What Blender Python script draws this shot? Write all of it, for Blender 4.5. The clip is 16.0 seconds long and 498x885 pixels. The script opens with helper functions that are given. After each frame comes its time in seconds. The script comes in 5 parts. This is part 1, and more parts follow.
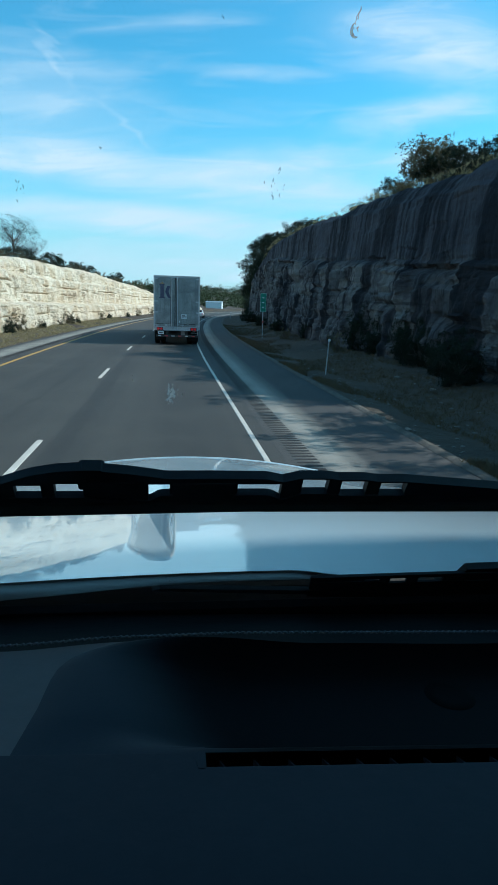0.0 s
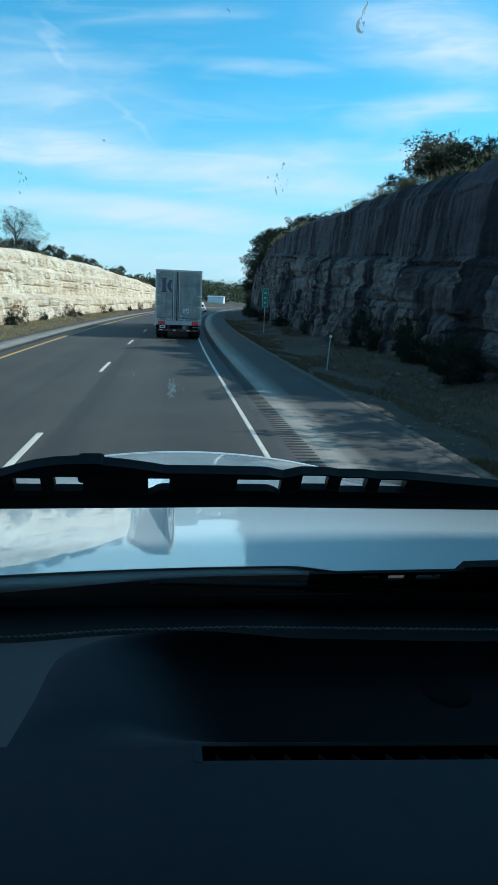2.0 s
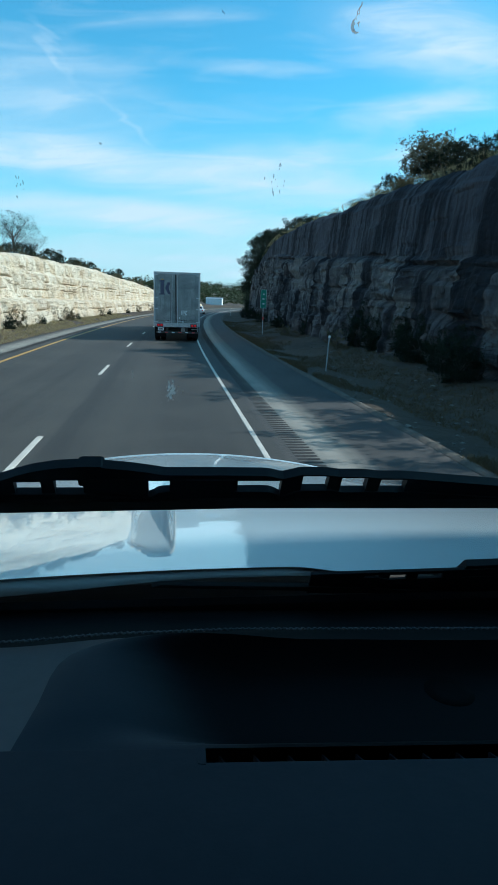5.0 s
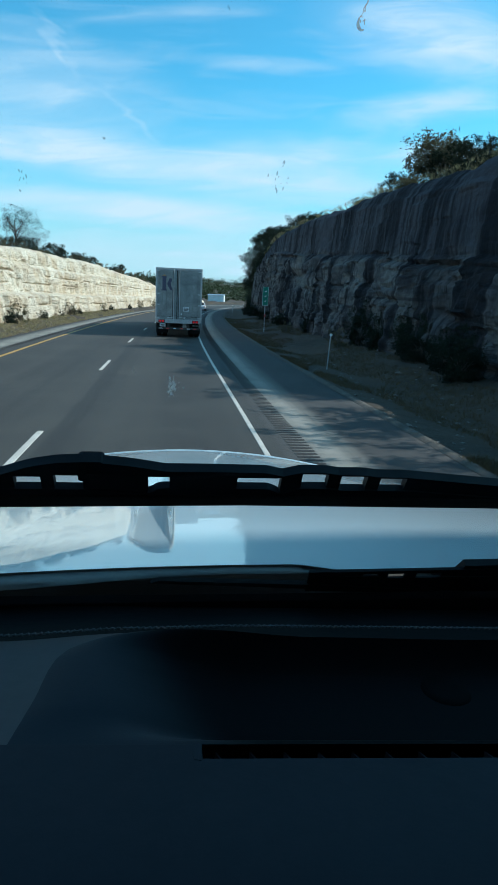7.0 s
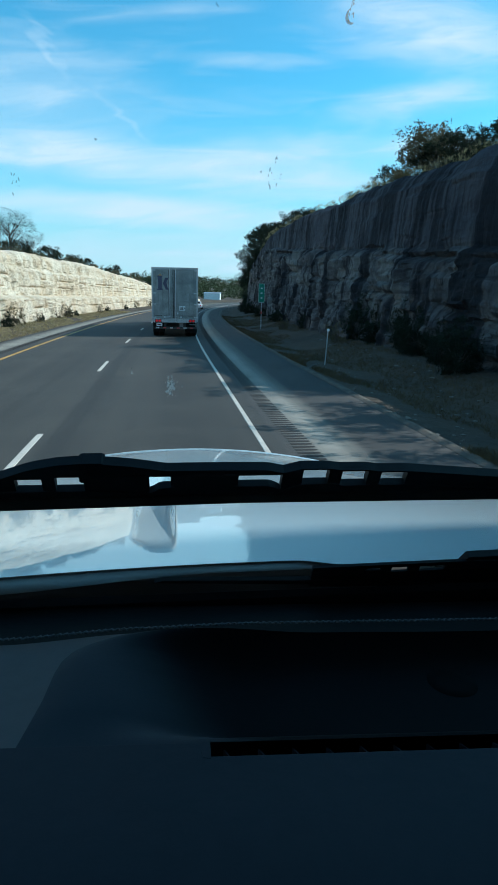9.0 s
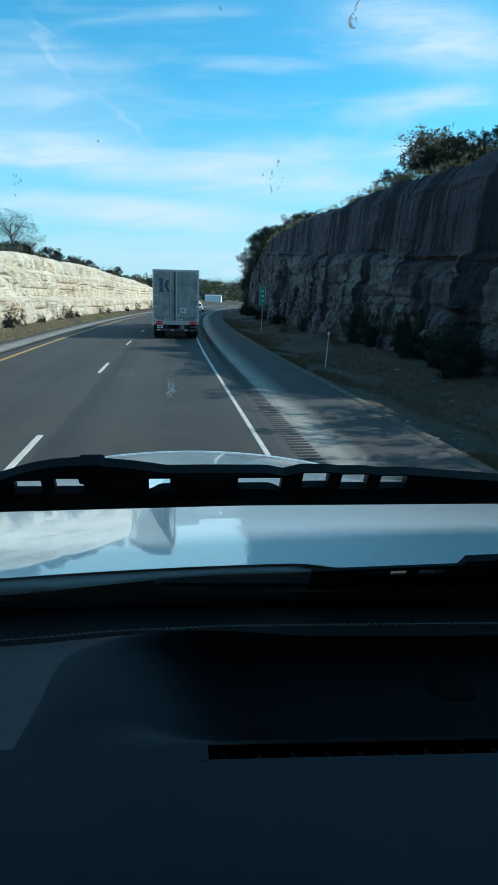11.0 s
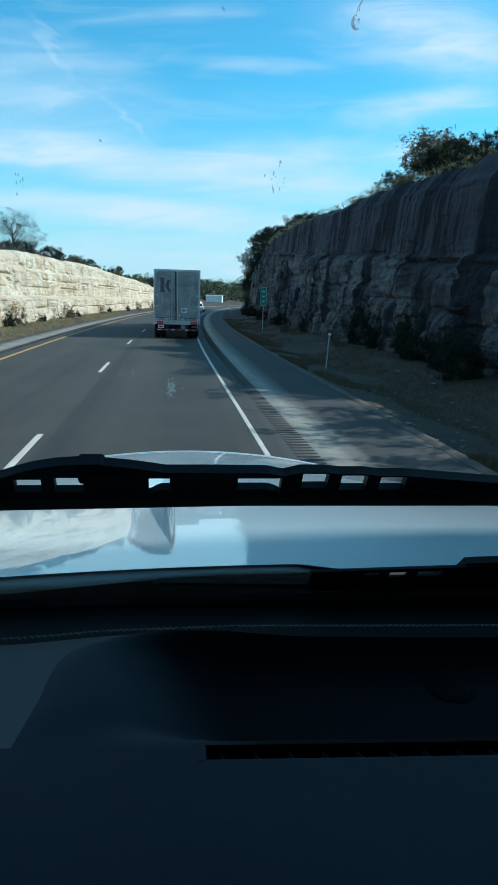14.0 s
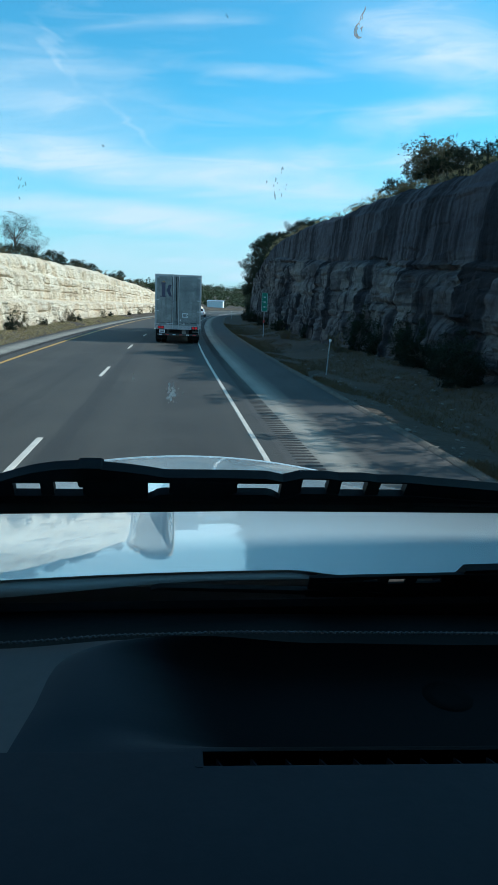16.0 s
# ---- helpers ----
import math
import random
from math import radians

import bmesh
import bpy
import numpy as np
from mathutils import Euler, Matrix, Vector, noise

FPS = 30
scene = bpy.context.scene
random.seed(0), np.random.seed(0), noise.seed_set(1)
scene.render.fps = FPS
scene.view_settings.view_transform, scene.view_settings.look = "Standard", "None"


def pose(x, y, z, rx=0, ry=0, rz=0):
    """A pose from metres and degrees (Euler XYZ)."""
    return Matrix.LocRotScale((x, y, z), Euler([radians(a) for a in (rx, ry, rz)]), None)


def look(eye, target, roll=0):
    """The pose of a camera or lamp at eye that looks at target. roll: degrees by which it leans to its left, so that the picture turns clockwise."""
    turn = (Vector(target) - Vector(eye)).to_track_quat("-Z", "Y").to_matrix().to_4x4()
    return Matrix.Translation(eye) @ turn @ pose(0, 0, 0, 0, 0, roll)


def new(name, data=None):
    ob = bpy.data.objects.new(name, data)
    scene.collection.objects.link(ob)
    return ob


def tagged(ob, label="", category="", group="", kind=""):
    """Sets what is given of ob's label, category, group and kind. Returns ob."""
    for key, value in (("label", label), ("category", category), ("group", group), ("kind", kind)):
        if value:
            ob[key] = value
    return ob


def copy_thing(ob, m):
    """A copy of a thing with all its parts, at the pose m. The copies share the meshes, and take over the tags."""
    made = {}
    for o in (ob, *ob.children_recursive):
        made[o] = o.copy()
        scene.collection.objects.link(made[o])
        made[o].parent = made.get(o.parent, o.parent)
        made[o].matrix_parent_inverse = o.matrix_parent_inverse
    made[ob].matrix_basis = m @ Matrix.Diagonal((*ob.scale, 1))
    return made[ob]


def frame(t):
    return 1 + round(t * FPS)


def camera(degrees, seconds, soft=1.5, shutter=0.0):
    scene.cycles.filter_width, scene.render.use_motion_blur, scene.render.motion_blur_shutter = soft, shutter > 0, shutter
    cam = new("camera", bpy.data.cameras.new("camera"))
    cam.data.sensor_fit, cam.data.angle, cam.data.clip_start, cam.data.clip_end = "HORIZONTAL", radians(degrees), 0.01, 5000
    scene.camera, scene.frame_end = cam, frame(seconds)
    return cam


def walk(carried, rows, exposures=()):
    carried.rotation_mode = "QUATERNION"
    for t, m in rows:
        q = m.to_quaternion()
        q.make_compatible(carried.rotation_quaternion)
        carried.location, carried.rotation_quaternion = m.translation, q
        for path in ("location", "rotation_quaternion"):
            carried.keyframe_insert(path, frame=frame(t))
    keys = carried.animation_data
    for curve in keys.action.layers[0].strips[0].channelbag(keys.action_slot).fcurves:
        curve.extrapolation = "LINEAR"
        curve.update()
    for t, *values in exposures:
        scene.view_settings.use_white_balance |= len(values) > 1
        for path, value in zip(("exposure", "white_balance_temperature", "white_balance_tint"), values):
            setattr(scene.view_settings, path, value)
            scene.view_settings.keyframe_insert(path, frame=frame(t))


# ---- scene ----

from math import atan2, cos, exp, hypot, pi, sin, tan

# ---- the camera, held still in the cab of a work truck ----
cam = camera(42.0, 16.0, soft=1.6)
EYE = Vector((0.0, 0.0, 2.25))
TILT, TURN, LEAN = -12.76, 7.155, 1.5
# seconds, tilt and lean of the hand-held camera against its rest (degrees)
SWAY = (
    (0.0, 0.93, 0.27), (0.5, 0.61, 0.55), (1.0, 0.91, 0.85), (1.5, 0.58, 0.75), (2.0, 0.52, 1.00), (2.5, 0.47, 0.52),
    (3.0, 0.67, 0.10), (3.5, 0.57, 0.35), (4.0, 0.67, 0.16), (5.2, 0.62, 0.35), (6.5, 0.55, 0.60), (7.0, 0.38, 1.05),
    (7.5, 0.36, 0.01), (8.0, 0.37, -0.22), (8.5, 0.19, 0.75), (9.0, 0.15, -0.50), (10.2, 0.30, -0.25), (11.5, 0.40, 0.00),
    (12.0, 0.41, 0.40), (12.5, 0.53, 1.40), (13.0, 0.35, 0.25), (13.5, 0.21, 0.02), (14.0, 0.41, 0.31), (14.5, 0.58, 0.33),
    (15.0, 0.36, -0.78), (15.5, 0.47, -0.32), (16.0, 0.88, 0.80),
)


def aim(tilt, turn):
    a, b = radians(tilt), radians(turn)
    return Vector((sin(b) * cos(a), cos(b) * cos(a), sin(a)))


walk(cam, [(t, look(EYE, EYE + aim(TILT + up, TURN), LEAN + lean)) for t, up, lean in SWAY],
     [(0.0, -0.02, 5700, 9), (2.0, 0.0, 5700, 9), (4.0, 0.0, 5700, 9), (6.5, -0.02, 5700, 9), (9.0, 0.0, 5700, 9), (11.5, 0.0, 5700, 9), (12.5, -0.02, 5700, 9), (16.0, 0.0, 5700, 9)])

# ---- sky, sun ----
SUN_UP, SUN_SIDE = 37.0, 84.0          # degrees over the horizon; degrees clockwise from straight ahead
world = bpy.data.worlds.new("sky")
scene.world = world
world.use_nodes = True
wn, wl = world.node_tree.nodes, world.node_tree.links
wn.clear()


def wnode(kind, **values):
    n = wn.new(kind)
    for k, v in values.items():
        n.inputs[k].default_value = v
    return n


air = wn.new("ShaderNodeTexSky")
air.sky_type, air.sun_disc = "NISHITA", False
air.sun_elevation, air.sun_rotation = radians(SUN_UP), radians(SUN_SIDE)
air.air_density, air.dust_density, air.ozone_density = 1.0, 0.6, 2.2
tint = wn.new("ShaderNodeMix")
tint.data_type, tint.blend_type = "RGBA", "MULTIPLY"
tint.inputs["Factor"].default_value = 1.0
wl.new(air.outputs["Color"], tint.inputs["A"])
tint.inputs["B"].default_value = (0.66, 1.60, 1.52, 1)
coord = wn.new("ShaderNodeTexCoord")
stretch = wn.new("ShaderNodeMapping")
stretch.inputs["Rotation"].default_value = (0, radians(4), 0)
stretch.inputs["Scale"].default_value = (1.5, 0.9, 11.5)
stretch.inputs["Location"].default_value = (0.35, 0.1, 0.85)
wl.new(coord.outputs["Generated"], stretch.inputs["Vector"])
streaks = wnode("ShaderNodeTexNoise", Scale=1.0, Detail=8.0, Roughness=0.58, Distortion=0.9)
wl.new(stretch.outputs["Vector"], streaks.inputs["Vector"])
veil_map = wn.new("ShaderNodeMapping")
veil_map.inputs["Scale"].default_value = (1.6, 1.0, 4.0)
veil_map.inputs["Location"].default_value = (0.9, 0.4, 0.2)
wl.new(coord.outputs["Generated"], veil_map.inputs["Vector"])
veil = wnode("ShaderNodeTexNoise", Scale=1.2, Detail=5.0, Roughness=0.6, Distortion=1.2)
wl.new(veil_map.outputs["Vector"], veil.inputs["Vector"])
ramp_a, ramp_b = wn.new("ShaderNodeMapRange"), wn.new("ShaderNodeMapRange")
for ramp, lo, hi, top in ((ramp_a, 0.43, 0.66, 0.95), (ramp_b, 0.46, 0.76, 0.38)):
    ramp.interpolation_type = "SMOOTHSTEP"
    ramp.inputs["From Min"].default_value, ramp.inputs["From Max"].default_value = lo, hi
    ramp.inputs["To Max"].default_value = top
wl.new(streaks.outputs["Fac"], ramp_a.inputs["Value"])
wl.new(veil.outputs["Fac"], ramp_b.inputs["Value"])
both = wn.new("ShaderNodeMath")
both.operation = "MAXIMUM"
wl.new(ramp_a.outputs["Result"], both.inputs[0])
wl.new(ramp_b.outputs["Result"], both.inputs[1])
cover = wn.new("ShaderNodeMix")
cover.data_type = "RGBA"
split = wn.new("ShaderNodeSeparateXYZ")
wl.new(coord.outputs["Generated"], split.inputs["Vector"])
thin_out = wn.new("ShaderNodeMapRange")
wl.new(split.outputs["Z"], thin_out.inputs["Value"])
for key, value in (("From Min", 0.14), ("From Max", 0.36), ("To Min", 1.0), ("To Max", 0.36)):
    thin_out.inputs[key].default_value = value
share = wn.new("ShaderNodeMath")
share.operation = "MULTIPLY"
wl.new(both.outputs["Value"], share.inputs[0])
wl.new(thin_out.outputs["Result"], share.inputs[1])
# bands of thin cloud over the road ahead: places across and up the sky, half sizes, turn in degrees, density
AHEAD, ACROSS, UP = (0.1217, 0.9691, -0.2144), (0.9924, -0.1150, 0.0435), (-0.0175, 0.2181, 0.9758)
CLOUDS = ((-0.332, 0.552, 0.226, 0.083, -8, 0.50),
          (-0.292, 0.608, 0.083, 0.007, -47, 0.22),
          (-0.179, 0.504, 0.065, 0.005, -40, 0.20),
          (-0.288, 0.454, 0.235, 0.040, -9, 0.92),
          (-0.001, 0.430, 0.218, 0.038, 3, 0.86),
          (0.086, 0.393, 0.165, 0.033, 0, 0.74),
          (-0.218, 0.369, 0.296, 0.024, -5, 0.90),
          (-0.053, 0.341, 0.279, 0.015, -3, 0.74),
          (0.312, 0.621, 0.209, 0.078, -12, 0.66),
          (0.304, 0.615, 0.113, 0.023, -16, 0.40),
          (0.278, 0.512, 0.174, 0.028, 5, 0.60),
          (0.312, 0.434, 0.148, 0.038, -6, 0.66),
          (0.025, 0.585, 0.148, 0.014, -3, 0.30),
          (-0.123, 0.663, 0.165, 0.017, 2, 0.24),
          (-0.001, 0.286, 0.557, 0.054, 0, 0.62))


def wmath(op, a, b):
    n = wn.new("ShaderNodeMath")
    n.operation = op
    for k, v in enumerate((a, b)):
        if hasattr(v, "is_linked"):
            wl.new(v, n.inputs[k])
        else:
            n.inputs[k].default_value = v
    return n.outputs[0]


def along(axis):
    n = wn.new("ShaderNodeVectorMath")
    n.operation = "DOT_PRODUCT"
    wl.new(coord.outputs["Generated"], n.inputs[0])
    n.inputs[1].default_value = axis
    return n.outputs["Value"]


def wstep(value, lo, hi, a, b):
    n = wn.new("ShaderNodeMapRange")
    n.interpolation_type = "SMOOTHSTEP"
    wl.new(value, n.inputs["Value"])
    for key, v in (("From Min", lo), ("From Max", hi), ("To Min", a), ("To Max", b)):
        n.inputs[key].default_value = v
    return n.outputs["Result"]


depth = wmath("MAXIMUM", along(AHEAD), 0.05)
chart = wn.new("ShaderNodeCombineXYZ")
wl.new(wmath("DIVIDE", along(ACROSS), depth), chart.inputs["X"])
wl.new(wmath("DIVIDE", along(UP), depth), chart.inputs["Y"])


def chart_noise(scale, detail, rough, distort):
    k = wn.new("ShaderNodeMapping")
    k.inputs["Scale"].default_value = scale
    k.inputs["Rotation"].default_value = (0, 0, radians(4))
    wl.new(chart.outputs[0], k.inputs["Vector"])
    n = wnode("ShaderNodeTexNoise", Scale=1.0, Detail=detail, Roughness=rough, Distortion=distort)
    wl.new(k.outputs[0], n.inputs["Vector"])
    return n


wisps = chart_noise((5.0, 26.0, 1.0), 7.0, 0.55, 0.8)
bulk = chart_noise((4.0, 11.0, 1.0), 6.0, 0.55, 0.6)
drift = wn.new("ShaderNodeVectorMath")
drift.operation = "MULTIPLY_ADD"
wl.new(bulk.outputs["Color"], drift.inputs[0])
drift.inputs[1].default_value, drift.inputs[2].default_value = (0.12, 0.04, 0), (-0.06, -0.02, 0)
bent = wn.new("ShaderNodeVectorMath")
wl.new(chart.outputs[0], bent.inputs[0])
wl.new(drift.outputs[0], bent.inputs[1])
total = None
for across, up, half, tall, turn, dense in CLOUDS:
    k = wn.new("ShaderNodeMapping")
    k.vector_type = "TEXTURE"
    k.inputs["Location"].default_value, k.inputs["Rotation"].default_value, k.inputs["Scale"].default_value = (across, up, 0), (0, 0, radians(turn)), (half, tall, 1)
    wl.new(bent.outputs[0], k.inputs["Vector"])
    far = wn.new("ShaderNodeVectorMath")
    far.operation = "LENGTH"
    wl.new(k.outputs[0], far.inputs[0])
    puff = wstep(far.outputs["Value"], 0.1, 1.25, dense, 0.0)
    total = puff if total is None else wmath("ADD", wmath("MULTIPLY", total, wmath("SUBTRACT", 1.0, wmath("MULTIPLY", puff, 0.6))), puff)
thin = wstep(wisps.outputs["Fac"], 0.30, 0.66, 0.55, 1.12)
ahead_cover = wmath("MINIMUM", wmath("ADD", wmath("MULTIPLY", total, thin), wstep(wisps.outputs["Fac"], 0.45, 0.75, 0.0, 0.16)), 0.95)
front = wstep(along(AHEAD), 0.55, 0.80, 0.0, 1.0)
chosen = wn.new("ShaderNodeMix")
wl.new(front, chosen.inputs["Factor"])
wl.new(share.outputs["Value"], chosen.inputs["A"])
wl.new(ahead_cover, chosen.inputs["B"])
wl.new(chosen.outputs["Result"], cover.inputs["Factor"])
# pale haze low over the horizon
low = wn.new("ShaderNodeMapRange")
low.interpolation_type = "SMOOTHSTEP"
for key, value in (("From Min", -0.02), ("From Max", 0.30), ("To Min", 0.88), ("To Max", 0.0)):
    low.inputs[key].default_value = value
wl.new(split.outputs["Z"], low.inputs["Value"])
haze = wn.new("ShaderNodeMix")
haze.data_type = "RGBA"
wl.new(low.outputs["Result"], haze.inputs["Factor"])
wl.new(tint.outputs["Result"], haze.inputs["A"])
haze.inputs["B"].default_value = (4.3, 6.2, 6.6, 1)
wl.new(haze.outputs["Result"], cover.inputs["A"])
cover.inputs["B"].default_value = (6.2, 7.2, 7.6, 1)
back = wnode("ShaderNodeBackground", Strength=0.125)
wl.new(cover.outputs["Result"], back.inputs["Color"])
out = wn.new("ShaderNodeOutputWorld")
wl.new(back.outputs["Background"], out.inputs["Surface"])

sun_data = bpy.data.lights.new("sun", "SUN")
sun_data.energy, sun_data.angle, sun_data.color = 5.0, radians(0.5), (1.0, 0.93, 0.82)
sun = new("sun", sun_data)
sun_from = aim(SUN_UP, SUN_SIDE)
sun.matrix_world = look(sun_from * 60, (0, 0, 0))


# ---- materials ----
def shader(name, rough=0.8, metal=0.0, coat=0.0):
    m = bpy.data.materials.new(name)
    m.use_nodes = True
    b = m.node_tree.nodes["Principled BSDF"]
    b.inputs["Roughness"].default_value, b.inputs["Metallic"].default_value = rough, metal
    b.inputs["Coat Weight"].default_value = coat
    b.inputs["Coat Roughness"].default_value = 0.03
    return m, m.node_tree.nodes, m.node_tree.links, b


def mapped(n, l, source, scale):
    c = n.new("ShaderNodeTexCoord")
    k = n.new("ShaderNodeMapping")
    k.inputs["Scale"].default_value = scale
    l.new(c.outputs[source], k.inputs["Vector"])
    return k.outputs["Vector"]


def noisy(n, l, vec, scale, detail=5.0, rough=0.6, distort=0.0):
    t = n.new("ShaderNodeTexNoise")
    for k, v in (("Scale", scale), ("Detail", detail), ("Roughness", rough), ("Distortion", distort)):
        t.inputs[k].default_value = v
    l.new(vec, t.inputs["Vector"])
    return t.outputs["Fac"]


def spread(n, l, value, lo, hi, a=0.0, b=1.0):
    r = n.new("ShaderNodeMapRange")
    r.interpolation_type = "SMOOTHSTEP"
    for k, v in (("From Min", lo), ("From Max", hi), ("To Min", a), ("To Max", b)):
        r.inputs[k].default_value = v
    l.new(value, r.inputs["Value"])
    return r.outputs["Result"]


def blend(n, l, fac, a, b, mode="MIX"):
    x = n.new("ShaderNodeMix")
    x.data_type, x.blend_type = "RGBA", mode
    for k, v in (("Factor", fac), ("A", a), ("B", b)):
        if hasattr(v, "is_linked"):
            l.new(v, x.inputs[k])
        elif k == "Factor":
            x.inputs[k].default_value = v
        else:
            x.inputs[k].default_value = (*v, 1)
    return x.outputs["Result"]


def relief(n, l, b, height, strength, distance):
    k = n.new("ShaderNodeBump")
    k.inputs["Strength"].default_value, k.inputs["Distance"].default_value = strength, distance
    l.new(height, k.inputs["Height"])
    l.new(k.outputs["Normal"], b.inputs["Normal"])


def plain(name, a, b, scale=3.0, rough=0.7, metal=0.0, coat=0.0, bump=0.0, stretch_by=(1, 1, 1), sheen=0.5):
    """Two tones mixed by a coarse and a fine noise."""
    m, n, l, s = shader(name, rough, metal, coat)
    s.inputs["Specular IOR Level"].default_value = sheen
    v = mapped(n, l, "Object", stretch_by)
    big, fine = noisy(n, l, v, scale), noisy(n, l, v, scale * 14)
    tone = blend(n, l, spread(n, l, big, 0.3, 0.7), a, b)
    tone = blend(n, l, 0.35, tone, blend(n, l, spread(n, l, fine, 0.3, 0.7), a, b))
    l.new(tone, s.inputs["Base Color"])
    if bump:
        relief(n, l, s, fine, 0.6, bump)
    return m


def asphalt_mat():
    m, n, l, s = shader("asphalt", 0.82)
    v, run = mapped(n, l, "UV", (1, 1, 1)), mapped(n, l, "UV", (1.1, 0.012, 1))
    grain = noisy(n, l, v, 60, 3, 0.7)
    patch = noisy(n, l, v, 0.35, 5, 0.6, 0.4)
    track = noisy(n, l, run, 1.0, 3, 0.5)
    c = blend(n, l, spread(n, l, track, 0.35, 0.65), (0.0255, 0.0228, 0.0192), (0.0445, 0.0400, 0.0330))
    c = blend(n, l, spread(n, l, patch, 0.45, 0.7, 0, 0.6), c, (0.060, 0.0545, 0.0435))
    c = blend(n, l, spread(n, l, grain, 0.35, 0.75, 0, 0.40), c, (0.084, 0.077, 0.062))
    seam = noisy(n, l, mapped(n, l, "UV", (0.55, 0.03, 1)), 1.3, 6, 0.7, 1.5)
    c = blend(n, l, spread(n, l, seam, 0.485, 0.50, 0, 0.22), c, blend(n, l, spread(n, l, seam, 0.50, 0.515), (0.020, 0.018, 0.016), c))
    blot = noisy(n, l, v, 0.9, 4, 0.7, 0.6)
    c = blend(n, l, spread(n, l, blot, 0.62, 0.74, 0, 0.3), c, (0.022, 0.019, 0.017))
    # the darker tarred seam beside the lane line
    sep, off, size, wob = n.new("ShaderNodeSeparateXYZ"), n.new("ShaderNodeMath"), n.new("ShaderNodeMath"), n.new("ShaderNodeMath")
    l.new(v, sep.inputs["Vector"])
    off.operation, size.operation, wob.operation = "ADD", "ABSOLUTE", "MULTIPLY_ADD"
    l.new(sep.outputs["X"], off.inputs[0])
    off.inputs[1].default_value = 1.74
    l.new(off.outputs[0], size.inputs[0])
    l.new(noisy(n, l, mapped(n, l, "UV", (0.8, 0.25, 1)), 1.0, 5, 0.65), wob.inputs[0])
    wob.inputs[1].default_value = 0.25
    l.new(size.outputs[0], wob.inputs[2])
    c = blend(n, l, spread(n, l, wob.outputs[0], 0.26, 0.36, 0.55, 0), c, (0.020, 0.0185, 0.0165))
    l.new(c, s.inputs["Base Color"])
    relief(n, l, s, grain, 0.5, 0.01)
    return m


def shoulder_mat(name, dusty_from, dusty_to):
    """Older paving with a pale worn band of dust along it."""
    m, n, l, s = shader(name, 0.88)
    v, run = mapped(n, l, "UV", (1, 1, 1)), mapped(n, l, "UV", (2.6, 0.02, 1))
    grain, patch = noisy(n, l, v, 45, 4, 0.7), noisy(n, l, v, 0.6, 6, 0.65, 0.5)
    streak = noisy(n, l, run, 1.0, 5, 0.6, 0.3)
    sep = n.new("ShaderNodeSeparateXYZ")
    l.new(v, sep.inputs["Vector"])
    mid, half = (dusty_from + dusty_to) / 2, abs(dusty_to - dusty_from) / 2
    off = n.new("ShaderNodeMath")
    off.operation = "SUBTRACT"
    l.new(sep.outputs["X"], off.inputs[0])
    off.inputs[1].default_value = mid
    size = n.new("ShaderNodeMath")
    size.operation = "ABSOLUTE"
    l.new(off.outputs[0], size.inputs[0])
    wob = n.new("ShaderNodeMath")
    wob.operation = "MULTIPLY_ADD"
    l.new(streak, wob.inputs[0])
    wob.inputs[1].default_value = 0.7
    l.new(size.outputs[0], wob.inputs[2])
    band = spread(n, l, wob.outputs[0], half * 0.2 + 0.22, half + 0.62, 1, 0)
    c = blend(n, l, spread(n, l, patch, 0.3, 0.7), (0.0285, 0.0268, 0.0248), (0.0480, 0.0450, 0.0415))
    dust = blend(n, l, spread(n, l, patch, 0.35, 0.7), (0.30, 0.275, 0.226), (0.195, 0.178, 0.148))
    c = blend(n, l, band, c, dust)
    c = blend(n, l, spread(n, l, grain, 0.4, 0.8, 0, 0.35), c, (0.183, 0.170, 0.142))
    l.new(c, s.inputs["Base Color"])
    relief(n, l, s, grain, 0.5, 0.012)
    return m


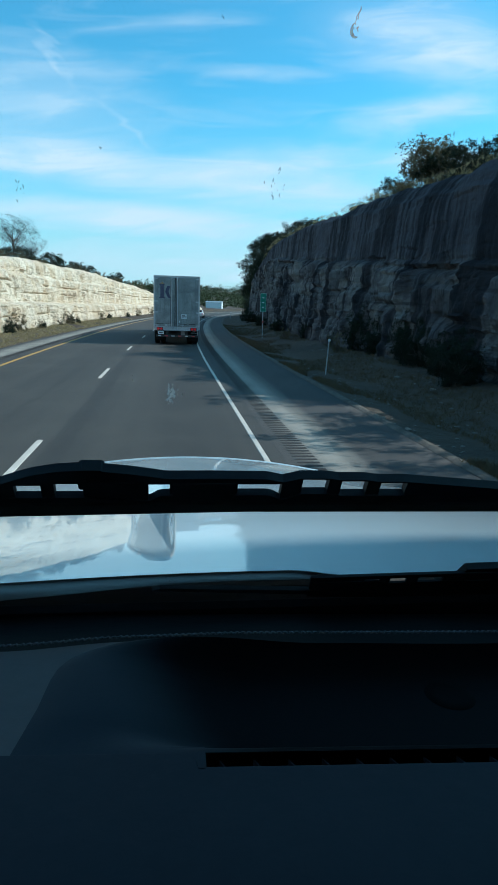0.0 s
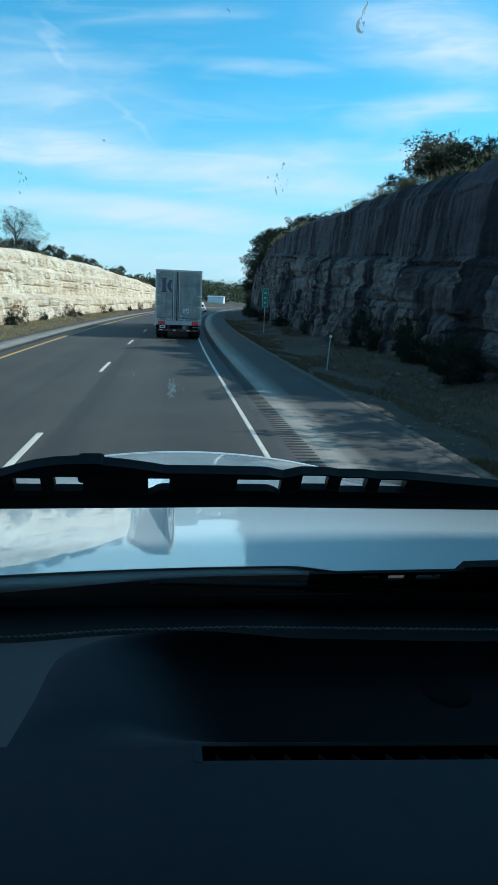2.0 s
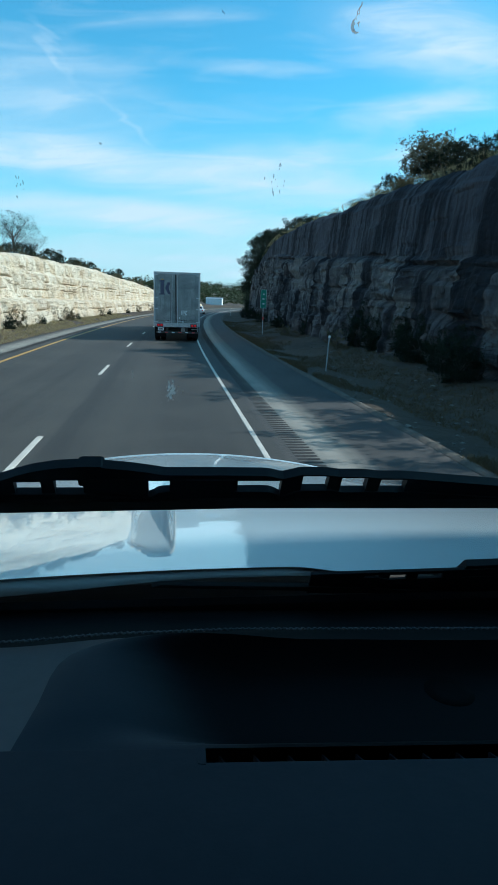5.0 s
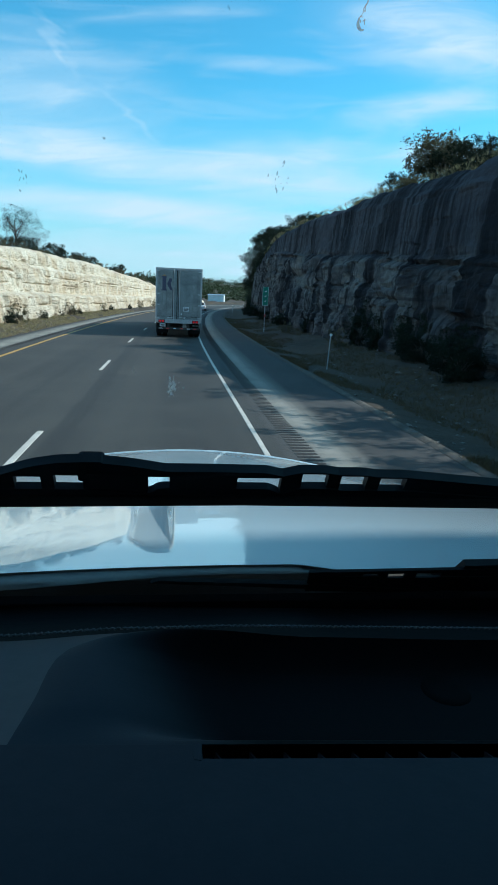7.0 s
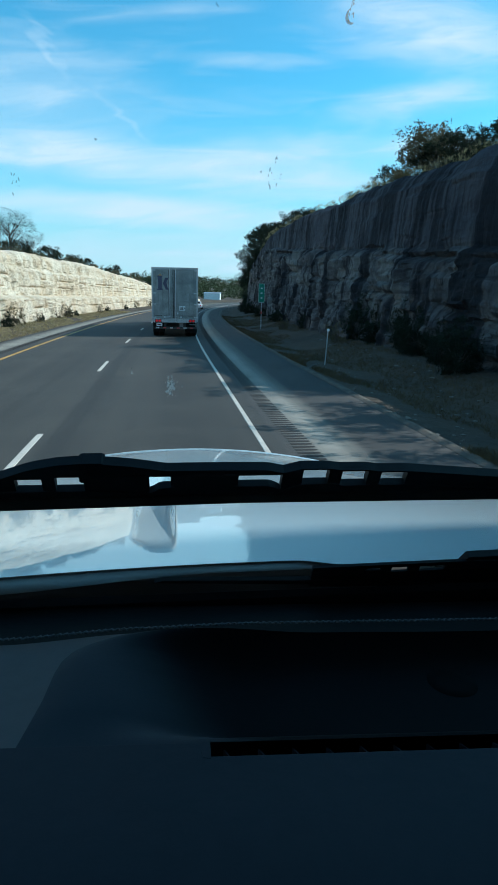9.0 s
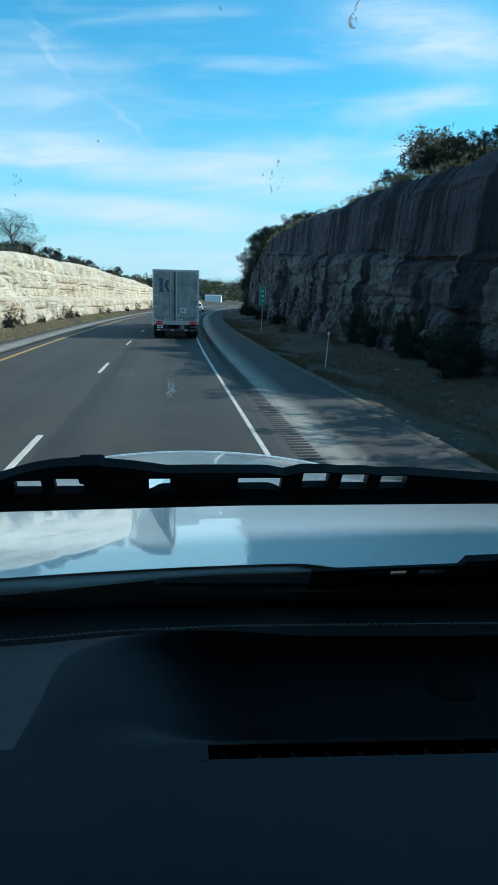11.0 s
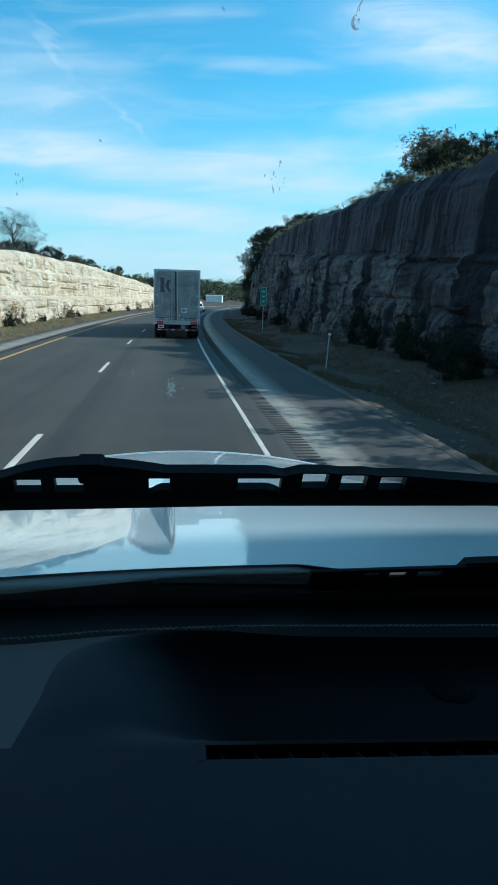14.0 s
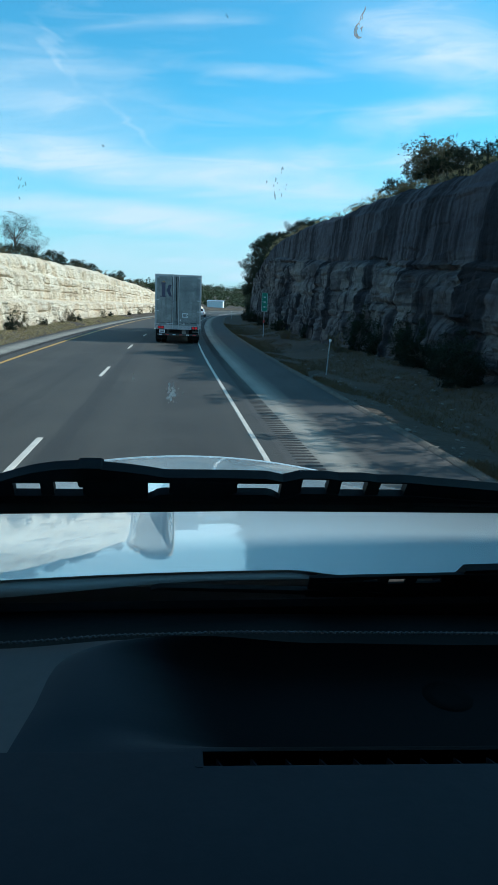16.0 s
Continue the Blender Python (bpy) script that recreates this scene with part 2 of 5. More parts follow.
def rock_mat(name, a, b, dark, stain, weathered, pale, crust=(0.07, 0.07, 0.07), mottle=0.45):
    """Cut limestone: beds along it, dark and pale water streaks down it, a weathered upper part."""
    m, n, l, s = shader(name, 0.92)
    s.inputs["Specular IOR Level"].default_value = 0.15
    v = mapped(n, l, "Object", (1, 1, 1))
    beds = noisy(n, l, mapped(n, l, "Object", (0.06, 0.06, 1.5)), 1.0, 6, 0.7, 0.15)
    runs = noisy(n, l, mapped(n, l, "Object", (0.03, 0.40, 0.05)), 1.0, 4, 0.6, 0.1)
    thin = noisy(n, l, mapped(n, l, "Object", (0.06, 2.2, 0.10)), 1.0, 6, 0.7, 0.1)
    streak = noisy(n, l, mapped(n, l, "Object", (0.05, 1.6, 0.11)), 1.3, 6, 0.7, 0.1)
    patch = noisy(n, l, mapped(n, l, "Object", (0.4, 0.4, 0.5)), 1.0, 6, 0.65, 0.4)
    block, fine = noisy(n, l, v, 0.5, 6, 0.65), noisy(n, l, v, 4.0, 9, 0.75)
    c = blend(n, l, spread(n, l, block, 0.38, 0.62), a, b)
    c = blend(n, l, spread(n, l, beds, 0.57, 0.64, 0, 0.55), c, dark)
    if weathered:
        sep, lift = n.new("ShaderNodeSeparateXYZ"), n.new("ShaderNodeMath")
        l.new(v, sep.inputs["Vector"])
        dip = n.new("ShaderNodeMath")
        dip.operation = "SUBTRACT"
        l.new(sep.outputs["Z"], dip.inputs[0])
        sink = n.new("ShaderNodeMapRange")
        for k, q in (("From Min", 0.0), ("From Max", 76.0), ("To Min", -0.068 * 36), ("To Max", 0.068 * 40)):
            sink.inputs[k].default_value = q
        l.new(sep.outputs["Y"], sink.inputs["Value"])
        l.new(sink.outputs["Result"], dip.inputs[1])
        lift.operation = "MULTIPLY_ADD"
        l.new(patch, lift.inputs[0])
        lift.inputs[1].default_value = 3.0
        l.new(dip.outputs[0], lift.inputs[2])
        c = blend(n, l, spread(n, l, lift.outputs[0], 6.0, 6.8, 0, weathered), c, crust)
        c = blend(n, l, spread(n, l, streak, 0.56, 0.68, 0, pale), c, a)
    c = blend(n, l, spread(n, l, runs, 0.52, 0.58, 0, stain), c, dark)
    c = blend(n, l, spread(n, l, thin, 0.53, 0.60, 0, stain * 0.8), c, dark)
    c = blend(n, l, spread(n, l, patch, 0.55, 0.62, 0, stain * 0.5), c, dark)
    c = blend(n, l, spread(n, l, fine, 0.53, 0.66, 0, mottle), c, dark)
    l.new(c, s.inputs["Base Color"])
    relief(n, l, s, fine, 1.0, 0.15)
    return m


def soil_mat():
    m, n, l, s = shader("dry_ground", 0.95)
    v = mapped(n, l, "Object", (1, 1, 1))
    big, mid, fine = noisy(n, l, v, 0.12, 5), noisy(n, l, v, 1.3, 6, 0.7), noisy(n, l, v, 18, 4)
    c = blend(n, l, spread(n, l, big, 0.35, 0.65), (0.062, 0.042, 0.024), (0.028, 0.020, 0.0125))
    c = blend(n, l, spread(n, l, mid, 0.45, 0.7, 0, 0.7), c, (0.088, 0.062, 0.038))
    c = blend(n, l, spread(n, l, fine, 0.5, 0.75, 0, 0.5), c, (0.13, 0.10, 0.066))
    l.new(c, s.inputs["Base Color"])
    relief(n, l, s, mid, 0.8, 0.15)
    return m


def leaf_mat(name, a, b):
    m, n, l, s = shader(name, 0.75)
    g = n.new("ShaderNodeNewGeometry")
    c = blend(n, l, g.outputs["Random Per Island"], a, b)
    v = mapped(n, l, "Object", (1, 1, 1))
    c = blend(n, l, spread(n, l, noisy(n, l, v, 0.8), 0.35, 0.65, 0, 0.6), c, tuple(x * 0.5 for x in a))
    l.new(c, s.inputs["Base Color"])
    s.inputs["Specular IOR Level"].default_value = 0.2
    glow, mix = n.new("ShaderNodeBsdfTranslucent"), n.new("ShaderNodeMixShader")
    l.new(blend(n, l, 1.0, c, (0.95, 1.1, 0.75), "MULTIPLY"), glow.inputs["Color"])
    mix.inputs[0].default_value = 0.28
    l.new(s.outputs[0], mix.inputs[1])
    l.new(glow.outputs[0], mix.inputs[2])
    l.new(mix.outputs[0], n["Material Output"].inputs["Surface"])
    return m


def glass_mat():
    m, n, l, s = shader("windscreen_glass", 0.0)
    n.remove(s)
    clear, gloss, mix, edge = (n.new("ShaderNodeBsdfTransparent"), n.new("ShaderNodeBsdfGlossy"), n.new("ShaderNodeMixShader"),
                               n.new("ShaderNodeFresnel"))
    clear.inputs["Color"].default_value = (0.94, 0.975, 0.98, 1)
    gloss.inputs["Roughness"].default_value = 0.02
    edge.inputs["IOR"].default_value = 1.12
    l.new(edge.outputs[0], mix.inputs[0])
    l.new(clear.outputs[0], mix.inputs[1])
    l.new(gloss.outputs[0], mix.inputs[2])
    l.new(mix.outputs[0], n["Material Output"].inputs["Surface"])
    return m


def glow_mat(name, colour, strength):
    m, n, l, s = shader(name, 0.3)
    s.inputs["Base Color"].default_value = (*colour, 1)
    s.inputs["Emission Color"].default_value, s.inputs["Emission Strength"].default_value = (*colour, 1), strength
    return m


ASPHALT, SHOULDER_R, SHOULDER_L = asphalt_mat(), shoulder_mat("worn_shoulder", 2.0, 2.9), shoulder_mat("worn_inner_shoulder", -6.4, -7.6)
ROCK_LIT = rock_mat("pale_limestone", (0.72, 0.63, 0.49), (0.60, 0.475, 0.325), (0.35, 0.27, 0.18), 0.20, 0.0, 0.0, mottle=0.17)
# Same limestone as ROCK_LIT, with its base darkened to stand in for shade.
ROCK_SHADED = rock_mat("shaded_stained_limestone", (0.205, 0.188, 0.18), (0.082, 0.076, 0.080), (0.015, 0.0155, 0.020), 0.88, 0.92, 0.32, (0.070, 0.068, 0.081))
SOIL = soil_mat()
# Dry grass in two tones: sunlight and shade are put into the colours.
STRAW_LIT = leaf_mat("lit_straw_grass", (0.50, 0.40, 0.24), (0.30, 0.235, 0.135))
GRASS_SHADED = leaf_mat("shaded_dry_grass", (0.185, 0.135, 0.078), (0.075, 0.054, 0.033))
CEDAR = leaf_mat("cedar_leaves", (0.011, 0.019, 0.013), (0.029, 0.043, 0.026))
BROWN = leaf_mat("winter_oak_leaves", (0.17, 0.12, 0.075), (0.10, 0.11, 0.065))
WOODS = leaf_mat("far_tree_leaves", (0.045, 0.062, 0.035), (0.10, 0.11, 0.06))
BARK = plain("bark", (0.055, 0.047, 0.038), (0.115, 0.10, 0.085), 6, 0.9, bump=0.02)
WHITE_LINE = plain("white_road_paint", (0.47, 0.42, 0.35), (0.62, 0.56, 0.48), 2.0, 0.7)
YELLOW_LINE = plain("yellow_road_paint", (0.42, 0.22, 0.03), (0.52, 0.29, 0.045), 2.0, 0.6)


def paint_mat():
    """Silver car paint: a dull flaked base under a clear, smooth coat, with faint dust."""
    m, n, l, s = shader("silver_paint", 0.36, 0.22, 1.0)
    s.inputs["Coat IOR"].default_value, s.inputs["Coat Roughness"].default_value = 1.52, 0.010
    v = mapped(n, l, "Object", (1, 1, 1))
    film, flake, spot = noisy(n, l, v, 2.2, 5, 0.6, 0.5), noisy(n, l, v, 900, 2), noisy(n, l, v, 70, 3, 0.5)
    c = blend(n, l, spread(n, l, film, 0.35, 0.65), (0.59, 0.675, 0.685), (0.63, 0.715, 0.725))
    c = blend(n, l, spread(n, l, flake, 0.45, 0.65, 0, 0.25), c, (0.67, 0.75, 0.755))
    c = blend(n, l, spread(n, l, spot, 0.76, 0.79, 0, 0.6), c, (0.03, 0.03, 0.03))
    l.new(c, s.inputs["Base Color"])
    return m


PAINT = paint_mat()
BLACK = plain("black_plastic", (0.006, 0.0078, 0.0098), (0.009, 0.0112, 0.0135), 5, 0.6, bump=0.001, sheen=0.12)
RUBBER = plain("black_rubber", (0.005, 0.005, 0.0055), (0.010, 0.010, 0.010), 8, 0.8, sheen=0.2)


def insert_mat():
    """Moulded dash vinyl with shade painted in: a slanted ramp darkens it to black."""
    m, n, l, s = shader("shaded_insert", 0.65)
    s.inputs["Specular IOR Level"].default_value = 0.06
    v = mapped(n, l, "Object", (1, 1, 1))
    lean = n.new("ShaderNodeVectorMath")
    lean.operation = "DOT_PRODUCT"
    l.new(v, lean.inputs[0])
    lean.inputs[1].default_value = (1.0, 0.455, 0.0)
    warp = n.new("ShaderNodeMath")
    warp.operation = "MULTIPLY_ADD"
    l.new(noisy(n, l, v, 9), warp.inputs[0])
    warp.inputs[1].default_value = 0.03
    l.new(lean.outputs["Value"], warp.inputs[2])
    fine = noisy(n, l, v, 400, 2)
    shade_ramp = spread(n, l, warp.outputs[0], -0.372, -0.272)
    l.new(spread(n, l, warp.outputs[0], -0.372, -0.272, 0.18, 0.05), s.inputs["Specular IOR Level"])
    c = blend(n, l, shade_ramp, (0.0165, 0.0225, 0.0315), (0.0011, 0.0014, 0.0024))
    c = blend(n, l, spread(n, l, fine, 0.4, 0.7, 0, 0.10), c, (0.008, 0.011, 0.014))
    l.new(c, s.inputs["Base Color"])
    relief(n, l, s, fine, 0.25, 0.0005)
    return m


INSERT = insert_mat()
# One vinyl in two tones: the pad's patch of light is in the colour.
DASH_FRONT = plain("shaded_dash_vinyl", (0.0145, 0.0174, 0.0242), (0.0195, 0.0230, 0.0310), 4, 0.65, bump=0.0008, sheen=0.18)
DASH = plain("lit_dash_vinyl", (0.060, 0.055, 0.058), (0.078, 0.071, 0.073), 4, 0.6, bump=0.0008, sheen=0.3)
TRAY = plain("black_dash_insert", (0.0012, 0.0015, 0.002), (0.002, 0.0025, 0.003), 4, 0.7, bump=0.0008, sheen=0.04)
LINING = plain("grey_cab_lining", (0.10, 0.10, 0.10), (0.13, 0.13, 0.125), 5, 0.9)
THREAD = plain("pale_thread", (0.035, 0.042, 0.05), (0.06, 0.07, 0.08), 30, 0.8)
GLASS = glass_mat()
ALU = plain("trailer_aluminium", (0.42, 0.43, 0.44), (0.56, 0.57, 0.57), 1.2, 0.42, 0.35)


def door_mat():
    """White door skin under road film: grey runs down it, smears across it, thicker dirt in blotches."""
    m, n, l, s = shader("dusty_white_doors", 0.5)
    v = mapped(n, l, "Object", (1, 1, 1))
    blot = noisy(n, l, v, 1.6, 5, 0.65, 0.4)
    run_down = noisy(n, l, mapped(n, l, "Object", (5.0, 1.0, 0.35)), 1.6, 5, 0.6)
    across = noisy(n, l, mapped(n, l, "Object", (0.25, 1.0, 2.2)), 1.3, 4, 0.6)
    fine = noisy(n, l, v, 30, 3)
    c = blend(n, l, spread(n, l, blot, 0.35, 0.65), (0.235, 0.245, 0.235), (0.36, 0.37, 0.355))
    c = blend(n, l, spread(n, l, run_down, 0.50, 0.66, 0, 0.5), c, (0.155, 0.165, 0.165))
    c = blend(n, l, spread(n, l, across, 0.54, 0.66, 0, 0.55), c, (0.17, 0.185, 0.19))
    c = blend(n, l, spread(n, l, fine, 0.5, 0.7, 0, 0.25), c, (0.20, 0.20, 0.19))
    l.new(c, s.inputs["Base Color"])
    return m


DOOR_PAINT = door_mat()
STRAP = plain("bright_hinge_steel", (0.55, 0.56, 0.56), (0.66, 0.67, 0.67), 9, 0.45, 0.2)
FLAP = plain("pale_dirty_flap", (0.22, 0.22, 0.21), (0.33, 0.33, 0.315), 4, 0.8)
# LIP: grey that stands in for shade on the silver hood's rear edge
LIP = plain("shaded_grey_lip", (0.125, 0.128, 0.122), (0.165, 0.168, 0.160), 6, 0.6)
RUBBLE = plain("limestone_rubble", (0.11, 0.098, 0.082), (0.22, 0.20, 0.17), 2.0, 0.95)
GROOVE = plain("worn_groove", (0.022, 0.020, 0.018), (0.04, 0.036, 0.032), 2.0, 0.9)
STEEL = plain("galvanised_steel", (0.42, 0.43, 0.44), (0.55, 0.56, 0.57), 9, 0.45, 0.7)
ROD = plain("dull_steel", (0.22, 0.22, 0.225), (0.31, 0.31, 0.315), 8, 0.5, 0.3)
FRAME_DARK = plain("dirty_black_frame", (0.03, 0.03, 0.03), (0.07, 0.065, 0.06), 5, 0.7)
PURPLE = plain("faded_purple_print", (0.055, 0.055, 0.095), (0.10, 0.10, 0.16), 3, 0.6)
ORANGE = plain("faded_orange_print", (0.42, 0.23, 0.10), (0.5, 0.28, 0.13), 3, 0.6)
RED_LAMP = glow_mat("red_lamp", (0.62, 0.012, 0.018), 0.34)
WHITE = plain("white_sheet", (0.74, 0.74, 0.73), (0.82, 0.82, 0.81), 3, 0.5)
GREEN_SIGN = plain("green_sign_sheet", (0.01, 0.20, 0.13), (0.015, 0.24, 0.16), 5, 0.5)
BLUE_SIGN = plain("blue_sign_sheet", (0.01, 0.10, 0.50), (0.012, 0.12, 0.56), 4, 0.45)
RED_PRINT = plain("red_print", (0.62, 0.06, 0.05), (0.70, 0.08, 0.06), 5, 0.5)


def film_mat(name, colour, thick):
    """A thin dried film that lets part of the light through."""
    m, n, l, s = shader(name, 0.8)
    n.remove(s)
    clear, through_it, face, mix, both_sides = (n.new("ShaderNodeBsdfTransparent"), n.new("ShaderNodeBsdfTranslucent"), n.new("ShaderNodeBsdfDiffuse"),
                                                n.new("ShaderNodeMixShader"), n.new("ShaderNodeMixShader"))
    for k in (through_it, face):
        k.inputs["Color"].default_value = (*colour, 1)
    both_sides.inputs[0].default_value, mix.inputs[0].default_value = 0.15, thick
    l.new(through_it.outputs[0], both_sides.inputs[1])
    l.new(face.outputs[0], both_sides.inputs[2])
    l.new(clear.outputs[0], mix.inputs[1])
    l.new(both_sides.outputs[0], mix.inputs[2])
    l.new(mix.outputs[0], n["Material Output"].inputs["Surface"])
    return m


SPLAT, SPECK, DUST = film_mat("dried_smear", (1.0, 0.36, 0.11), 0.60), film_mat("dark_speck", (0.035, 0.04, 0.05), 0.42), film_mat("pale_smear", (0.95, 0.86, 0.76), 0.30)
CAR_WHITE = plain("white_car_paint", (0.72, 0.73, 0.74), (0.78, 0.79, 0.8), 1, 0.3, 0.0, 1.0)


# ---- mesh helpers ----
def mesh_ob(name, bm, material, smooth=False):
    me = bpy.data.meshes.new(name)
    bm.normal_update()
    bm.to_mesh(me)
    bm.free()
    me.materials.append(material)
    if smooth:
        me.shade_smooth()
    return new(name, me)


def part(name, bm, material, parent, label="", smooth=False):
    ob = mesh_ob(name, bm, material, smooth)
    ob.parent = parent
    return tagged(ob, label)


def from_lists(name, verts, faces, material, smooth=False):
    me = bpy.data.meshes.new(name)
    me.from_pydata(verts, [], faces)
    me.materials.append(material)
    if smooth:
        me.shade_smooth()
    return new(name, me)


def box(bm, x0, x1, y0, y1, z0, z1, bevel=0.0, segments=2):
    v = [bm.verts.new((x, y, z)) for x in (x0, x1) for y in (y0, y1) for z in (z0, z1)]
    f = [bm.faces.new([v[i] for i in q]) for q in ((0, 1, 3, 2), (4, 6, 7, 5), (0, 4, 5, 1), (2, 3, 7, 6), (0, 2, 6, 4), (1, 5, 7, 3))]
    if bevel:
        e = list({k for q in f for k in q.edges})
        bmesh.ops.bevel(bm, geom=e, offset=bevel, segments=segments, affect="EDGES", profile=0.6)
    return bm


def slab(bm, outline, depth_vec):
    """A flat outline of points, thickened by a vector."""
    a = [bm.verts.new(p) for p in outline]
    b = [bm.verts.new(Vector(p) + Vector(depth_vec)) for p in outline]
    bm.faces.new(a)
    bm.faces.new(b[::-1])
    for i in range(len(a)):
        j = (i + 1) % len(a)
        bm.faces.new((a[j], a[i], b[i], b[j]))
    bmesh.ops.recalc_face_normals(bm, faces=bm.faces)
    return bm


def rod(bm, p, q, r0, r1=None, n=8):
    p, q = Vector(p), Vector(q)
    r1 = r0 if r1 is None else r1
    d = (q - p).normalized()
    a = d.orthogonal().normalized()
    b = d.cross(a)
    rings = [[bm.verts.new(c + (a * cos(2 * pi * i / n) + b * sin(2 * pi * i / n)) * r) for i in range(n)] for c, r in ((p, r0), (q, r1))]
    for i in range(n):
        j = (i + 1) % n
        bm.faces.new((rings[0][i], rings[0][j], rings[1][j], rings[1][i]))
    bm.faces.new(rings[0][::-1])
    bm.faces.new(rings[1])
    return bm


def wheel_rings(bm, x0, x1, y, z, profile, n=28):
    """A body of revolution about a line along x: profile of (share of the width, radius)."""
    rings = [[bm.verts.new((x0 + (x1 - x0) * s, y + r * cos(2 * pi * i / n), z + r * sin(2 * pi * i / n))) for i in range(n)] for s, r in profile]
    for a, b in zip(rings, rings[1:]):
        for i in range(n):
            j = (i + 1) % n
            bm.faces.new((a[i], a[j], b[j], b[i]))
    bm.faces.new(rings[0][::-1])
    bm.faces.new(rings[-1])
    bmesh.ops.recalc_face_normals(bm, faces=bm.faces)
    return bm


def thing(name, x, y, z, label, category, group="", kind=""):
    ob = new(name)
    ob.location = (x, y, z)
    ob.empty_display_size = 0.2
    return tagged(ob, label, category, group, kind)


def leaves(name, points, size, material, rng, flat=0.0):
    """Small four-sided leaves or sprays at the points, turned at random."""
    pts = np.asarray(points, float)
    n = len(pts)
    a = rng.normal(size=(n, 3))
    a[:, 2] *= 1 - flat
    a /= np.linalg.norm(a, axis=1)[:, None]
    b = np.cross(a, rng.normal(size=(n, 3)))
    b /= np.linalg.norm(b, axis=1)[:, None]
    s = size * rng.uniform(0.5, 1.4, (n, 1))
    w = 0.45 * s
    quad = np.stack([pts - a * s, pts - b * w + a * s * 0.1, pts + a * s, pts + b * w], 1).reshape(-1, 3)
    faces = np.arange(4 * n).reshape(-1, 4)
    return from_lists(name, quad.tolist(), faces.tolist(), material)


# ---- the lie of the land ----
def bend(y):
    """How far the road has swung to the right at y metres ahead."""
    if y < 22:
        return 0.0
    if y < 290:
        return (y - 22) ** 2 / 1800
    return 268 ** 2 / 1800 + (y - 290) * 268 / 900


def steps(table, y):
    for (y0, h0), (y1, h1) in zip(table, table[1:]):
        if y <= y1:
            k = min(1, max(0, (y - y0) / (y1 - y0)))
            return h0 + (h1 - h0) * k * k * (3 - 2 * k)
    return table[-1][1]


def right_top(y):
    # Unseen below y 19: raised to shade cab, lowered to light hood and shoulder.
    return steps(((-260, 1.6), (-200, 3.2), (-150, 7.6), (-60, 10.6), (-14, 11.2), (1.90, 11.4), (2.32, 7.6), (5, 7.0), (9, 4.4), (15.0, 4.0), (19.0, 6.9), (22, 7.3), (39, 8.2), (58, 9.1), (80, 9.8), (108, 9.2), (150, 4.4), (185, 1.2), (240, 0.5)), y)


def left_top(y):
    return steps(((-260, 2.0), (-180, 4.4), (20, 4.8), (40, 5.0), (62, 5.6), (85, 5.9), (120, 5.4), (160, 4.2), (210, 1.6), (250, 0.9)), y)


def smooth01(a, b, v):
    k = min(1, max(0, (v - a) / (b - a)))
    return k * k * (3 - 2 * k)


def ground_z(l, y):
    """Height of the open ground at l metres to the right of the camera's line and y metres ahead."""
    rough = noise.noise((l * 0.09, y * 0.09, 3.1))
    if -7.9 < l < 4.4:
        return -0.07
    if l >= 4.4:
        z = -0.03 - 0.10 * smooth01(4.4, 6.0, l) + 0.45 * smooth01(6.0, 9.0, l) + 0.08 * rough
        if l > 9.6:
            z = max(z, right_top(y) - 0.15) if l > 12.5 else z
            z += 0.5 * rough * smooth01(12, 20, l) + 2.5 * smooth01(14, 60, l)
    else:
        z = -0.02 + 0.25 * smooth01(-7.9, -10, l) + 0.06 * rough
        if l < -13.2:
            z = max(z, left_top(y) - 0.12) + 0.4 * rough + 2.0 * smooth01(-14, -60, l)
    far = hypot(l, y)
    swell = noise.noise((l * 0.0055, y * 0.0045, 7.7)) * 0.5 + 0.5
    side = smooth01(30, 90, abs(l))
    z += side * smooth01(130, 420, far) * (3 + 9 * swell) + side * smooth01(450, 1300, far) * (2 + 28 * swell ** 2)
    if y > 420:
        z += (1 - side) * smooth01(420, 1000, y) * (3 + 14 * swell)
    return z


def lane_sheet(name, lats, ys, height, material, smooth=True, kind="structure"):
    """A strip of ground that follows the road, with its lateral place and its run as UV."""
    bm = bmesh.new()
    uv = bm.loops.layers.uv.new("lane")
    grid = [[bm.verts.new((l + bend(y), y, height(l, y))) for l in lats] for y in ys]
    for j in range(len(ys) - 1):
        for i in range(len(lats) - 1):
            f = bm.faces.new((grid[j][i], grid[j][i + 1], grid[j + 1][i + 1], grid[j + 1][i]))
            for loop, (a, b) in zip(f.loops, ((i, j), (i + 1, j), (i + 1, j + 1), (i, j + 1))):
                loop[uv].uv = (lats[a], ys[b])
    return tagged(mesh_ob(name, bm, material, smooth), kind=kind)


def run(a, b, step):
    return [a + step * i for i in range(int(round((b - a) / step)) + 1)]


YS = [-2500, -1500, -800, -500, -380] + run(-300, -30, 10) + run(-25, 120, 2.5) + run(125, 420, 5) + [440, 470, 510, 560, 620, 700, 800, 920, 1080, 1300, 1700, 2500]
LS = ([-2500, -1600, -1000, -700, -500, -380, -300] + run(-250, -50, 12.5) + run(-45, -15, 3) + [-13.3, -13.1, -12.4, -11.5, -10.6, -10, -9.4, -8.8, -8.3, -7.95, -7.85]
      + [-4, 0, 3, 4.35, 4.45, 4.9, 5.4, 6, 6.7, 7.4, 8.2, 9.0, 9.6, 10.9, 11.6, 12.45, 12.55, 13.4] + run(15, 45, 3) + run(50, 250, 12.5) + [300, 380, 500, 700, 1000, 1600, 2500])
ground = lane_sheet("ground", LS, YS, ground_z, SOIL)
tagged(ground, "dry stony ground with tan winter grass and low hills", "ground")

